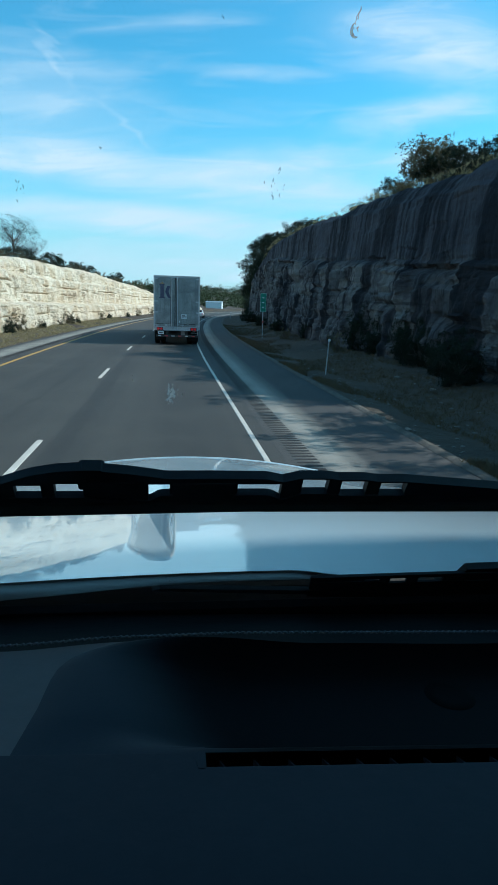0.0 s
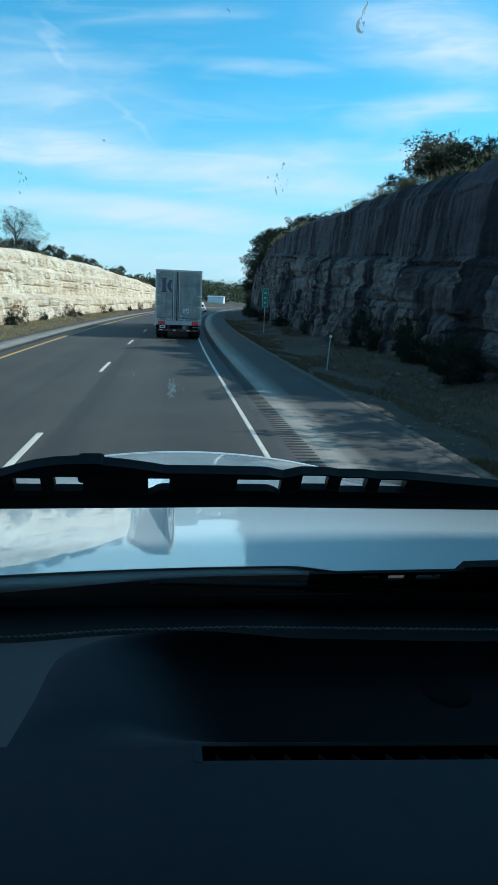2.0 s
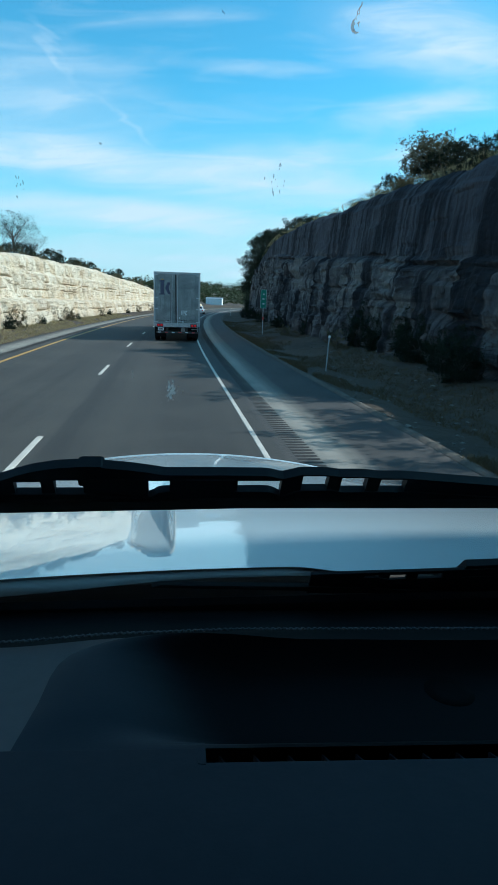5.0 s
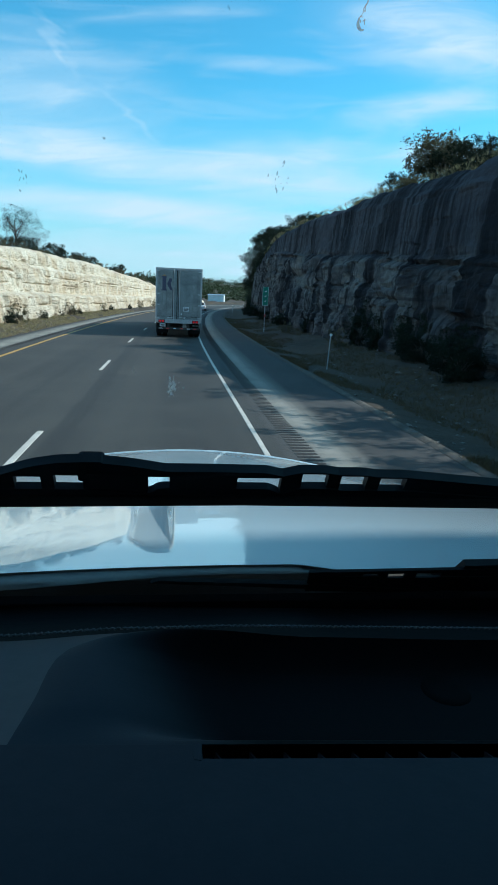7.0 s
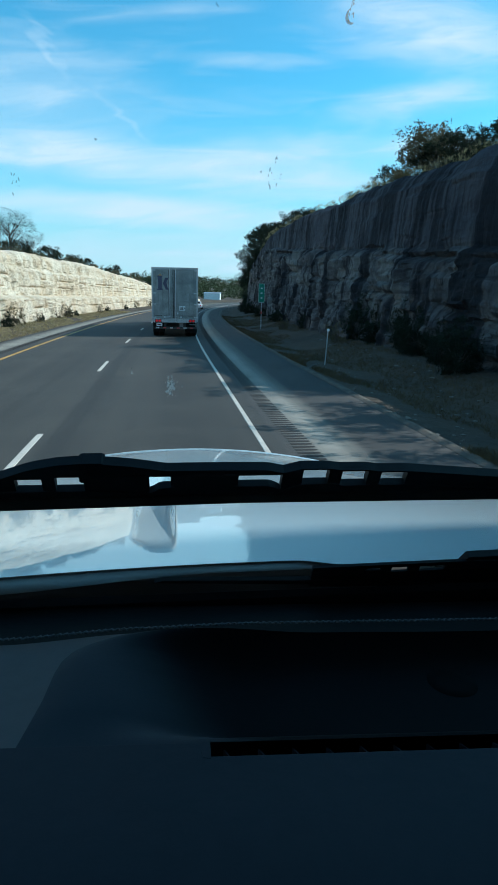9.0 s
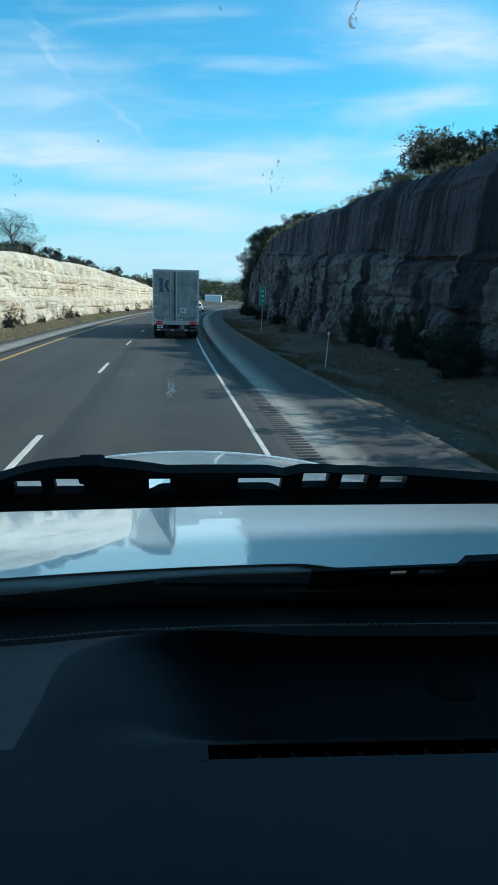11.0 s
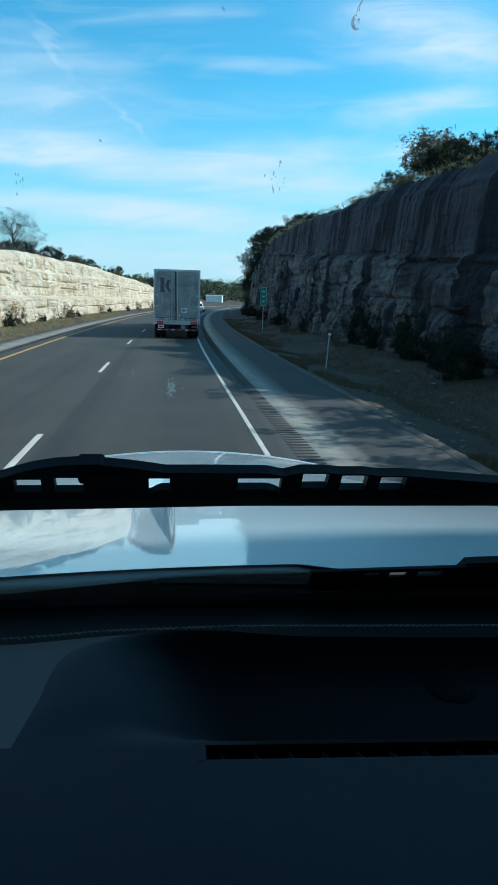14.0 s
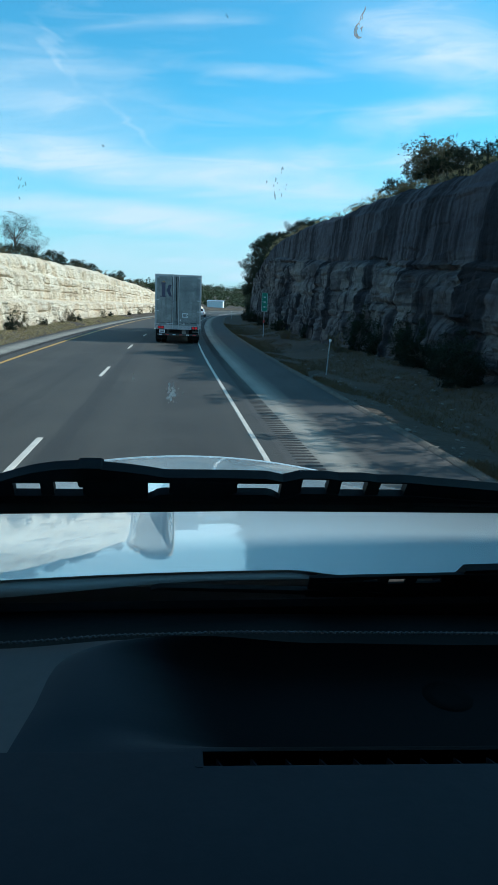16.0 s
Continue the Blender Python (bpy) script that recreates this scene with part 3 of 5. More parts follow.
ROAD_YS = run(-300, -20, 10) + run(-17.5, 120, 2.5) + run(125, 620, 5)
road = tagged(lane_sheet("road", [-5.95, -4.8, -3.6, -2.1, -0.3, 1.3, 1.72], ROAD_YS, lambda l, y: 0.0, ASPHALT), "dark grey two-lane asphalt carriageway", "road")
tagged(lane_sheet("shoulder_right", [1.72, 2.2, 2.8, 3.4, 4.0, 4.32, 4.42], ROAD_YS, lambda l, y: -0.004 if l < 4.4 else -0.1, SHOULDER_R),
       "paved shoulder with a pale dusty band beside the lane", "shoulder")
tagged(lane_sheet("shoulder_left", [-7.95, -7.85, -7.2, -6.6, -5.95], ROAD_YS, lambda l, y: -0.004 if l > -7.9 else -0.1, SHOULDER_L),
       "narrow inner shoulder of worn pale paving", "shoulder")


GRAVEL = plain("pale_gravel", (0.045, 0.038, 0.030), (0.145, 0.124, 0.098), 2.5, 0.95, bump=0.03)
tagged(lane_sheet("gravel_edge", [4.36, 4.44, 4.55, 4.70], ROAD_YS, lambda l, y: -0.02 + 0.035 * (4.4 < l < 4.6) + 0.015 * noise.noise((l * 5, y * 2.1, 0)) - 0.08 * (l > 4.65), GRAVEL),
       "crumbling pale gravel along the paving's edge", "gravel")


def line_strip(name, l0, l1, y0, y1, material, label, parent=None, step=2.5):
    bm = bmesh.new()
    ys = run(y0, y1, (y1 - y0) / max(1, round((y1 - y0) / step)))
    low = [[bm.verts.new((l + bend(y), y, z)) for l, z in ((l0, -0.002), (l0 + 0.01, 0.006), (l1 - 0.01, 0.006), (l1, -0.002))] for y in ys]
    for a, b in zip(low, low[1:]):
        for i in range(3):
            bm.faces.new((a[i], a[i + 1], b[i + 1], b[i]))
    if parent:
        return part(name, bm, material, parent)
    return tagged(mesh_ob(name, bm, material), label, "road marking", kind="structure")


line_strip("edge_line_right", 1.41, 1.505, -250, 400, WHITE_LINE, "solid white edge line along the shoulder")
line_strip("edge_line_left", -5.88, -5.74, -250, 400, YELLOW_LINE, "solid yellow edge line along the inner shoulder")
dashes = thing("lane_line", 0, 0, 0, "broken white line between the two lanes", "road marking", kind="structure")
for k in range(-5, 20):
    line_strip("dash", -2.16, -2.05, 7.7 + 12.2 * k, 10.75 + 12.2 * k, WHITE_LINE, "", dashes)

# rumble strip: short grooves pressed into the shoulder
bm = bmesh.new()
for k in range(-20, 480):
    y = 0.2 * k
    x = bend(y)
    for l0, l1 in ((1.90, 2.24), (-6.62, -6.30)):
        v = [bm.verts.new((x + l, y + d, z)) for d, z in ((0, 0.0), (0.03, 0.004), (0.07, 0.004), (0.10, 0.0)) for l in (l0, l1)]
        for i in (0, 2, 4):
            bm.faces.new((v[i], v[i + 1], v[i + 3], v[i + 2]))
tagged(mesh_ob("rumble_strip", bm, GROOVE), "row of short rumble bars pressed into the shoulder paving", "rumble strip", kind="structure")


# ---- rock cuts ----
def cliff(name, side, base, top_at, ledges, y0, y1, material, label, heave, flute, bedding, blocks, columns, seed, cracks=(), calm=99.0, dip=0.0):
    """A blasted rock face along the road, with beds that dip towards us, ledges and drill flutes, and a rounded brow."""
    ys = run(y0, -16, 2.0) + run(-15.7, 1.6, 0.3) + run(1.65, 2.75, 0.05) + run(2.8, 17.8, 0.3) + run(18.0, 62.0, 0.16) + run(62.3, 112, 0.3) + run(113, y1, 1.0)
    rows = 84
    verts, faces = [], []
    for y in ys:
        h = top_at(y)
        for j in range(rows + 1):
            k = j / rows
            z = -0.4 + (h + 0.4) * k
            back = 0.10 * z
            bz = z - dip * (min(max(y, 0), 76) - 36)
            for level, depth in ledges:
                back += depth * smooth01(level - 0.12, level + 0.12, bz + 0.3 * noise.noise((y * 0.03, level, seed)))
            for level, depth, tall in cracks:
                gap = level + 0.25 * noise.noise((y * 0.03, level, seed + 50))
                back += depth * exp(-((bz - gap) / tall) ** 2) * smooth01(-0.15, 0.2, noise.noise((y * 0.23, level, seed + 52)))
            back += 0.45 * smooth01(h - 0.6, h + 0.1, z) ** 2
            p = Vector((y * 0.22, z * 0.30, seed))
            flat, back = back, 0.0
            back += heave * noise.fractal(p, 1.0, 2.0, 5)
            back += flute * noise.noise((y * 0.8, z * 0.12, seed + 4)) + 0.13 * noise.noise((y * 2.6, z * 0.5, seed + 8))
            bed = noise.noise((y * 0.07, bz * 2.4, seed + 12))
            back += bedding * (1 if bed > 0.12 else -0.3 if bed < -0.2 else 0)
            q = (y * 0.42 + 0.3 * noise.noise((y * 0.3, z * 0.4, seed + 30)), z * 0.62 + 0.3 * noise.noise((y * 0.3, z * 0.4, seed + 33)), seed + 15)
            back += blocks * noise.cell(q) + 0.13 * noise.cell((y * 1.3, z * 0.9, seed + 17)) + 0.06 * noise.cell((y * 2.9 + z, z * 2.3, seed + 18)) + 0.07 * noise.noise((y * 3.1, z * 3.1, seed + 25))
            joint = noise.cell((y * 0.55 + 0.5 * noise.noise((y * 0.2, z * 0.25, seed + 40)), z * 0.16, seed + 42))
            back += columns * joint + columns * 0.6 * noise.cell((y * 1.7, z * 0.21, seed + 44))
            back = flat + back * (1 - 0.72 * smooth01(calm - 0.2, calm + 0.3, bz))
            wave = 0.12 * noise.noise((y * 0.9, z * 0.8, seed + 20))
            verts.append((bend(y) + side * (base + back), y + wave, z + 0.15 * noise.noise((y * 0.6, seed, k * 3)) * k))
        verts.append((bend(y) + side * (base + 4.2), y, h + 0.1))
    w = rows + 2
    for a in range(len(ys) - 1):
        for j in range(w - 1):
            q = (a * w + j, (a + 1) * w + j, (a + 1) * w + j + 1, a * w + j + 1)
            faces.append(q if side < 0 else q[::-1])
    return tagged(from_lists(name, verts, faces, material), label, "rock face", kind="structure")


cliff("rock_face_right", 1, 9.0, right_top, ((4.85, 0.50), (7.6, 0.20)), -210, 200, ROCK_SHADED,
      "tall limestone road cut darkened for shade, with dark water stains", 0.08, 0.02, 0.06, 0.17, 0.12, 2.0, ((4.7, 0.6, 0.15), (3.1, 0.35, 0.14), (1.7, 0.3, 0.18)), 4.9, 0.068)
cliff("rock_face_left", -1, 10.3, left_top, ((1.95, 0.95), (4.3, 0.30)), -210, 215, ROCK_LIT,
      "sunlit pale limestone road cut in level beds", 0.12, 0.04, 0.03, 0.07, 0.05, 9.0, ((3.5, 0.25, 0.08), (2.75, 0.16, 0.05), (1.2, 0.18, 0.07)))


def land(l, y):
    return Vector((l + bend(y), y, ground_z(l, y)))


# ---- plants ----
def blob_points(rng, lobes, n):
    """Points spread over a few uneven lobes (x, y, z, radius), thicker towards their skins."""
    w = np.array([r ** 2 for *_, r in lobes])
    pick = rng.choice(len(lobes), n, p=w / w.sum())
    c = np.array([q[:3] for q in lobes])[pick]
    r = np.array([q[3] for q in lobes])[pick]
    # sprays: small tufts about the twig ends, which leave gaps between them
    many = max(40, n // 45)
    spray = rng.integers(0, many, n)
    d = rng.normal(size=(many, 3))
    d /= np.linalg.norm(d, axis=1)[:, None]
    c, r = c[:many], r[:many]
    tip = c + d * (r * rng.uniform(0.15, 1.25, many) ** 0.7)[:, None]
    loose = rng.normal(size=(n, 3)) * (0.13, 0.13, 0.19) * r[spray][:, None]
    p = tip[spray] + loose
    p[:, 2] = np.maximum(p[:, 2], 0.04)
    return p


def plant(name, label, category, height, spread_r, n, leaf, material, seed, trunk=0.25, bare=0, group=""):
    rng = np.random.default_rng(seed)
    ob = thing(name, 0, 0, 0, label, category, group)
    bm = bmesh.new()
    stem_top = height * (0.55 if trunk > 0.3 else 0.35)
    r = height * 0.025 + 0.02
    rod(bm, (0, 0, -0.2), (0.04 * height, 0, stem_top * 0.6), r, r * 0.75)
    rod(bm, (0.04 * height, 0, stem_top * 0.6), (0, 0.03 * height, stem_top * 1.3), r * 0.75, r * 0.3)
    lobes = []
    for i in range(9):
        a = 2 * pi * i / 9 + rng.uniform(-0.3, 0.3)
        d = spread_r * rng.uniform(0.35, 0.75)
        z = height * (trunk + (0.95 - trunk) * rng.uniform(0.15, 0.85))
        d *= 1.0 - 0.45 * max(0, z / height - 0.55)
        tip = (d * cos(a), d * sin(a), z)
        rod(bm, (0.03 * height, 0, stem_top * rng.uniform(0.35, 0.9)), tip, r * 0.45, r * 0.1, 6)
        for _ in range(bare):
            b = Vector(tip) * rng.uniform(0.55, 1.0)
            rod(bm, b, b + Vector(rng.normal(size=3)) * height * 0.12, r * 0.14, r * 0.03, 4)
        lobes.append((*tip, spread_r * rng.uniform(0.32, 0.55)))
    lobes.append((0, 0, height * 0.82, spread_r * 0.42))
    if trunk < 0.2:
        lobes += [(spread_r * 0.5 * cos(a), spread_r * 0.5 * sin(a), height * 0.14, spread_r * 0.42) for a in (0.3, 1.4, 2.4, 3.6, 4.7, 5.6)]
    part("trunk", bm, BARK, ob)
    pts = blob_points(rng, lobes, n)
    pts[:, 2] = np.minimum(pts[:, 2], height * 1.05)
    crown = leaves("crown", pts, leaf, material, rng)
    crown.parent = ob
    return ob


def put(ob, l, y, size, turn, sink=0.0, wide=1.0):
    p = land(l, y)
    m = Matrix.LocRotScale((p.x, p.y, p.z - sink), Euler((0, 0, turn)), (size * wide, size * wide, size))
    return m


rng = random.Random(5)
cedar = plant("cedar_shrub", "dark green bushy cedar shrub on the verge", "shrub", 2.6, 1.25, 13000, 0.042, CEDAR, 1, 0.05, group="shrubs along the road")
oak = plant("oak_tree", "spreading live oak with dull green and brown leaves", "tree", 6.0, 3.4, 11000, 0.105, BROWN, 2, 0.38, 1, group="trees along the road")
scrub = plant("scrub_bush", "low brown scrub bush with bare twigs", "shrub", 1.5, 0.9, 2600, 0.038, BROWN, 3, 0.1, 3, group="shrubs along the road")
dark_tree = plant("juniper_tree", "dense dark green juniper tree", "tree", 5.0, 2.4, 12000, 0.085, CEDAR, 4, 0.12, group="trees along the road")
bare_oak = plant("bare_tree", "open crooked oak with sparse dark leaves", "tree", 5.2, 3.2, 3400, 0.062, CEDAR, 6, 0.42, 12, group="trees along the road")
first = {}


def set_plant(ob, l, y, size, wide=1.0, z=None):
    m = put(ob, l, y, size, rng.uniform(0, 6.28), 0.08, wide)
    if z is not None:
        m.translation.z = z
    if ob.name not in first:
        first[ob.name] = True
        ob.matrix_basis = m
        return ob
    return copy_thing(ob, m)


# at the foot of the shaded face
for l, y, s in ((8.3, 17.8, 0.62), (8.7, 20.2, 0.85), (9.3, 31.0, 1.4), (9.1, 35.0, 0.7), (9.4, 25.0, 1.25), (8.9, 43.5, 0.7), (8.6, 55.0, 0.75), (8.6, 58.5, 0.6), (8.4, 70.0, 0.9), (8.2, 84.0, 1.1),
                (8.0, 96.0, 1.2), (8.1, 12.0, 1.0), (9.0, 22.6, 1.05), (9.2, 28.2, 1.1), (8.4, 5.0, 1.1), (8.4, -12.0, 1.2), (8.3, -35.0, 1.2)):
    set_plant(cedar, l, y, s)
# at the foot of the sunlit face
for l, y, s in ((-9.9, 41.5, 0.62), (-9.9, 51.0, 0.42), (-10.0, 62.5, 0.55), (-9.8, 65.0, 0.42), (-9.8, 85.0, 0.5), (-9.6, 100.0, 0.5)):
    set_plant(cedar, l, y, s)
for l, y, s in ((-9.9, 43.6, 0.8), (-9.8, 57.0, 0.6), (-9.9, 61.0, 0.95), (-9.9, 49.6, 0.5), (-9.5, 78.0, 0.8), (-9.5, 110.0, 1.0), (-9.6, 36.0, 0.7), (-9.4, 126.0, 1.2), (8.0, 31.0, 0.8), (7.6, 45.0, 0.7)):
    set_plant(scrub, l, y, s)
# on the brow of the cuts
# unseen behind the camera; added as shade from the right
for y in (-30.0, -21.0, -15.0, -7.4):
    set_plant(dark_tree, 12.4 + rng.uniform(-0.3, 0.6), y, rng.uniform(0.82, 0.9), 1.15, right_top(y) - 0.4)
# the first three stand out of view, added for shadow streaks on the road
for l, y, s in ((12.6, 8.2, 0.72), (12.8, 13.0, 0.80), (12.7, 17.6, 0.62), (12.4, 21.5, 0.42), (12.6, 23.8, 0.45), (12.4, 26.2, 0.38), (12.9, 28.8, 0.38), (12.5, 67.5, 0.42), (12.0, 74.0, 0.5), (12.6, 71.0, 0.36), (12.9, 76.0, 0.42), (12.3, 83.0, 0.45), (12.2, 89.0, 0.62), (12.0, 96.0, 0.8), (12.0, 103.0, 0.95),
                (11.8, 110.0, 1.1), (11.6, 118.0, 1.2), (11.0, 127.0, 1.25), (10.6, 136.0, 1.3), (10.2, 146.0, 1.3)):
    set_plant(dark_tree, l, y, s, 1.25, right_top(y) - 0.35)
for l, y, s in ((-13.5, 55.0, 0.26), (-13.6, 61.5, 0.34), (-13.2, 70.5, 0.36), (-13.3, 74.0, 0.28), (-13.4, 83.0, 0.3), (-13.6, 93.0, 0.33)):
    set_plant(dark_tree, l, y, s, 1.35, left_top(y) - 0.25)
for l, y, s in ((12.4, 27.4, 0.46), (12.3, 30.0, 0.40), (12.2, 36.4, 0.34), (12.1, 43.5, 0.24), (12.3, 45.0, 0.26), (12.2, 62.0, 0.36), (12.2, 67.0, 0.42)):
    set_plant(dark_tree, l, y, s, 1.3, right_top(y) - 0.3)
for l, y, s in ((12.2, 31.5, 0.44), (12.1, 34.5, 0.46), (12.1, 38.5, 0.40), (12.1, 41.5, 0.33), (12.3, 52.0, 0.22)):
    set_plant(oak, l, y, s, 1.2, right_top(y) - 0.45)
for k in range(40):
    y = 18 + 1.9 * k + rng.uniform(-0.8, 0.8)
    s = rng.uniform(0.3, 0.7)
    set_plant(scrub, 11.6 + rng.uniform(-0.2, 0.7), y, s, rng.uniform(1.2, 1.8), right_top(y) - 0.15 - 0.4 * s)
for k in range(44):
    y = 32 + 2.7 * k + rng.uniform(-1.8, 1.8)
    s = rng.uniform(0.5, 1.15)
    set_plant(cedar if k % 3 == 0 else scrub, -12.6 - rng.uniform(0, 1.8), y, s * (0.7 if k % 3 == 0 else 1), rng.uniform(1.2, 1.7), left_top(y) - 0.1 - 0.35 * s)
for l, y, s in ((-13.6, 58.0, 0.66), (-14.2, 66.0, 0.62), (12.6, 27.0, 0.36), (12.4, 31.5, 0.4)):
    set_plant(bare_oak, l, y, s, 1.1, (left_top(y) if l < 0 else right_top(y)) - 0.15)
for l, y, s in ((-14.0, 49.0, 0.42), (-14.5, 70.0, 0.3), (-13.8, 86.0, 0.36), (-14.2, 100.0, 0.4), (-14.0, 118.0, 0.45)):
    set_plant(oak, l, y, s, 1.1, left_top(y) - 0.2)
for l, y, s in ((12.0, 112.0, 0.95), (11.5, 126.0, 1.0), (12.5, 140.0, 1.1), (12.0, 155.0, 1.1), (13.0, 172.0, 1.2), (-18.0, 118.0, 0.6), (-22, 135.0, 0.7), (-19, 150.0, 0.7)):
    set_plant(oak, l, y, s)
for l, y, s in ((11.5, 104.0, 0.8), (11.0, 119.0, 0.9), (11.0, 133.0, 0.9), (11.5, 148.0, 1.0), (12.0, 163.0, 1.0), (9.4, 158.0, 0.8), (9.0, 168.0, 1.0), (8.6, 178.0, 1.15), (8.4, 190.0, 1.2), (9.6, 184.0, 1.3), (-17, 104.0, 0.55), (-16, 128.0, 0.6), (-20, 142.0, 0.7)):
    set_plant(dark_tree, l, y, s)

# far woods on the hills
nrng = np.random.default_rng(11)
pts = []
while len(pts) < 5200:
    y = float(nrng.uniform(110, 1150))
    l = float(nrng.uniform(-330, 330))
    if abs(l) < 26 or (l > 0 and y < 200) or noise.noise((l * 0.03, y * 0.012, 5.0)) < -0.32:
        continue
    p = land(l, y)
    s = float(nrng.uniform(1.1, 2.4) + 1.7 * nrng.random() ** 4) * (1 + y / 900)
    d = nrng.normal(size=(58, 3))
    d /= np.linalg.norm(d, axis=1)[:, None]
    q = d * (s, s, s * float(nrng.uniform(0.6, 0.95))) * nrng.uniform(0.55, 1.08, (58, 1))
    pts.append(q + (p.x, p.y, p.z + s * 0.5))
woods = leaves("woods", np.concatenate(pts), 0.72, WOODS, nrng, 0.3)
tagged(woods, "far dark green cedar woods covering the hills", "woods", kind="stuff")

# dry grass on the verges
gv, gf, sv, sf = [], [], [], []
for _ in range(42000):
    brow, on_brow = rng.random(), None
    if brow < 0.055:
        l, y = 10.3 + 1.5 * rng.random(), 14 + 90 * rng.random() ** 1.3
        on_brow = right_top(y) + 0.08
    elif brow < 0.82:
        l, y = 4.55 + 4.2 * rng.random() ** 2.0, 4 + 75 * rng.random() ** 1.5
    else:
        l, y = -8.0 - 2.4 * rng.random(), 18 + 75 * rng.random() ** 1.2
    if noise.noise((l * 0.6, y * 0.25, 1.5)) < (-0.12 if l > 0 else -0.35):
        continue
    p = land(l, y)
    h, a = rng.uniform(0.04, 0.15), rng.uniform(0, 6.28)
    if on_brow:
        p.z, h = on_brow, h * 1.8
    # sunlit places take the pale tone, the shaded verge the dark one
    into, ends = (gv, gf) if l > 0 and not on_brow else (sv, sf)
    for _ in range(5):
        a = rng.uniform(0, 6.28)
        d = Vector((cos(a), sin(a), 0)) * rng.uniform(0.003, 0.008) * (1 if l > 0 else 2.4)
        foot = p + Vector((rng.gauss(0, 0.035), rng.gauss(0, 0.035), -0.01))
        tip = Vector((rng.gauss(0, 0.45), rng.gauss(0, 0.45), 1.0)) * h * rng.uniform(0.5, 1.2)
        k = len(into)
        into += [foot - d, foot + d, foot + tip]
        ends.append((k, k + 1, k + 2))
tagged(from_lists("lit_straw_grass", [tuple(v) for v in sv], sf, STRAW_LIT), "straw grass in a pale tone for sunlight, on verge and brow", "grass", kind="stuff")
tagged(from_lists("shaded_dry_grass", [tuple(v) for v in gv], gf, GRASS_SHADED), "short winter grass, its colour darkened for the verge's shade", "grass", kind="stuff")

# loose stones at the foot of the faces and on the verge
sv, sf = [], []
for _ in range(1100):
    if rng.random() < 0.7:
        l, y = 4.5 + 4.5 * rng.random() ** 1.7, 4 + 80 * rng.random() ** 1.4
    else:
        l, y = -10.4 + 1.2 * rng.random(), 20 + 100 * rng.random()
    p, s, k = land(l, y), 0.012 + 0.035 * rng.random() + 0.06 * rng.random() ** 12, len(sv)
    turn = rng.uniform(0, 6.28)
    for ring, lift, wide in ((5, -0.3, 0.8), (5, 0.35, 0.95), (3, 0.75, 0.4)):
        for i in range(ring):
            a = turn + 2 * pi * i / ring + rng.uniform(-0.3, 0.3)
            q = s * wide * rng.uniform(0.7, 1.3)
            sv.append((p.x + 1.3 * q * cos(a), p.y + q * sin(a), p.z + s * lift * rng.uniform(0.7, 1.2)))
    for i in range(5):
        j = (i + 1) % 5
        sf.append((k + i, k + j, k + 5 + j, k + 5 + i))
    sf += [(k + 5, k + 6, k + 10), (k + 6, k + 7, k + 11, k + 10), (k + 7, k + 8, k + 11), (k + 8, k + 9, k + 12, k + 11), (k + 9, k + 5, k + 10, k + 12), (k + 10, k + 11, k + 12)]
tagged(from_lists("loose_stones", sv, sf, RUBBLE), "scattered grey limestone rubble on the verges", "stones", kind="stuff")

# ---- the lorry ahead ----
def wheel(parent, x0, x1, y, r, turned=1):
    hub = wheel_rings(bmesh.new(), x0, x1, y, r, ((0.0, r * 0.60), (0.02, r * 0.93), (0.15, r), (0.85, r), (0.98, r * 0.93), (1.0, r * 0.60)))
    tyre = part("tyre", hub, RUBBER, parent, smooth=False)
    a, b = x0 + 0.03 * (x1 - x0), x1 - 0.03 * (x1 - x0)
    rim = wheel_rings(bmesh.new(), a - 0.02, b + 0.02, y, r, ((0.0, r * 0.2), (0.03, r * 0.25), (0.1, r * 0.55), (0.9, r * 0.55), (0.97, r * 0.25), (1.0, r * 0.2)), 20)
    part("rim", rim, STEEL, tyre)
    return tyre


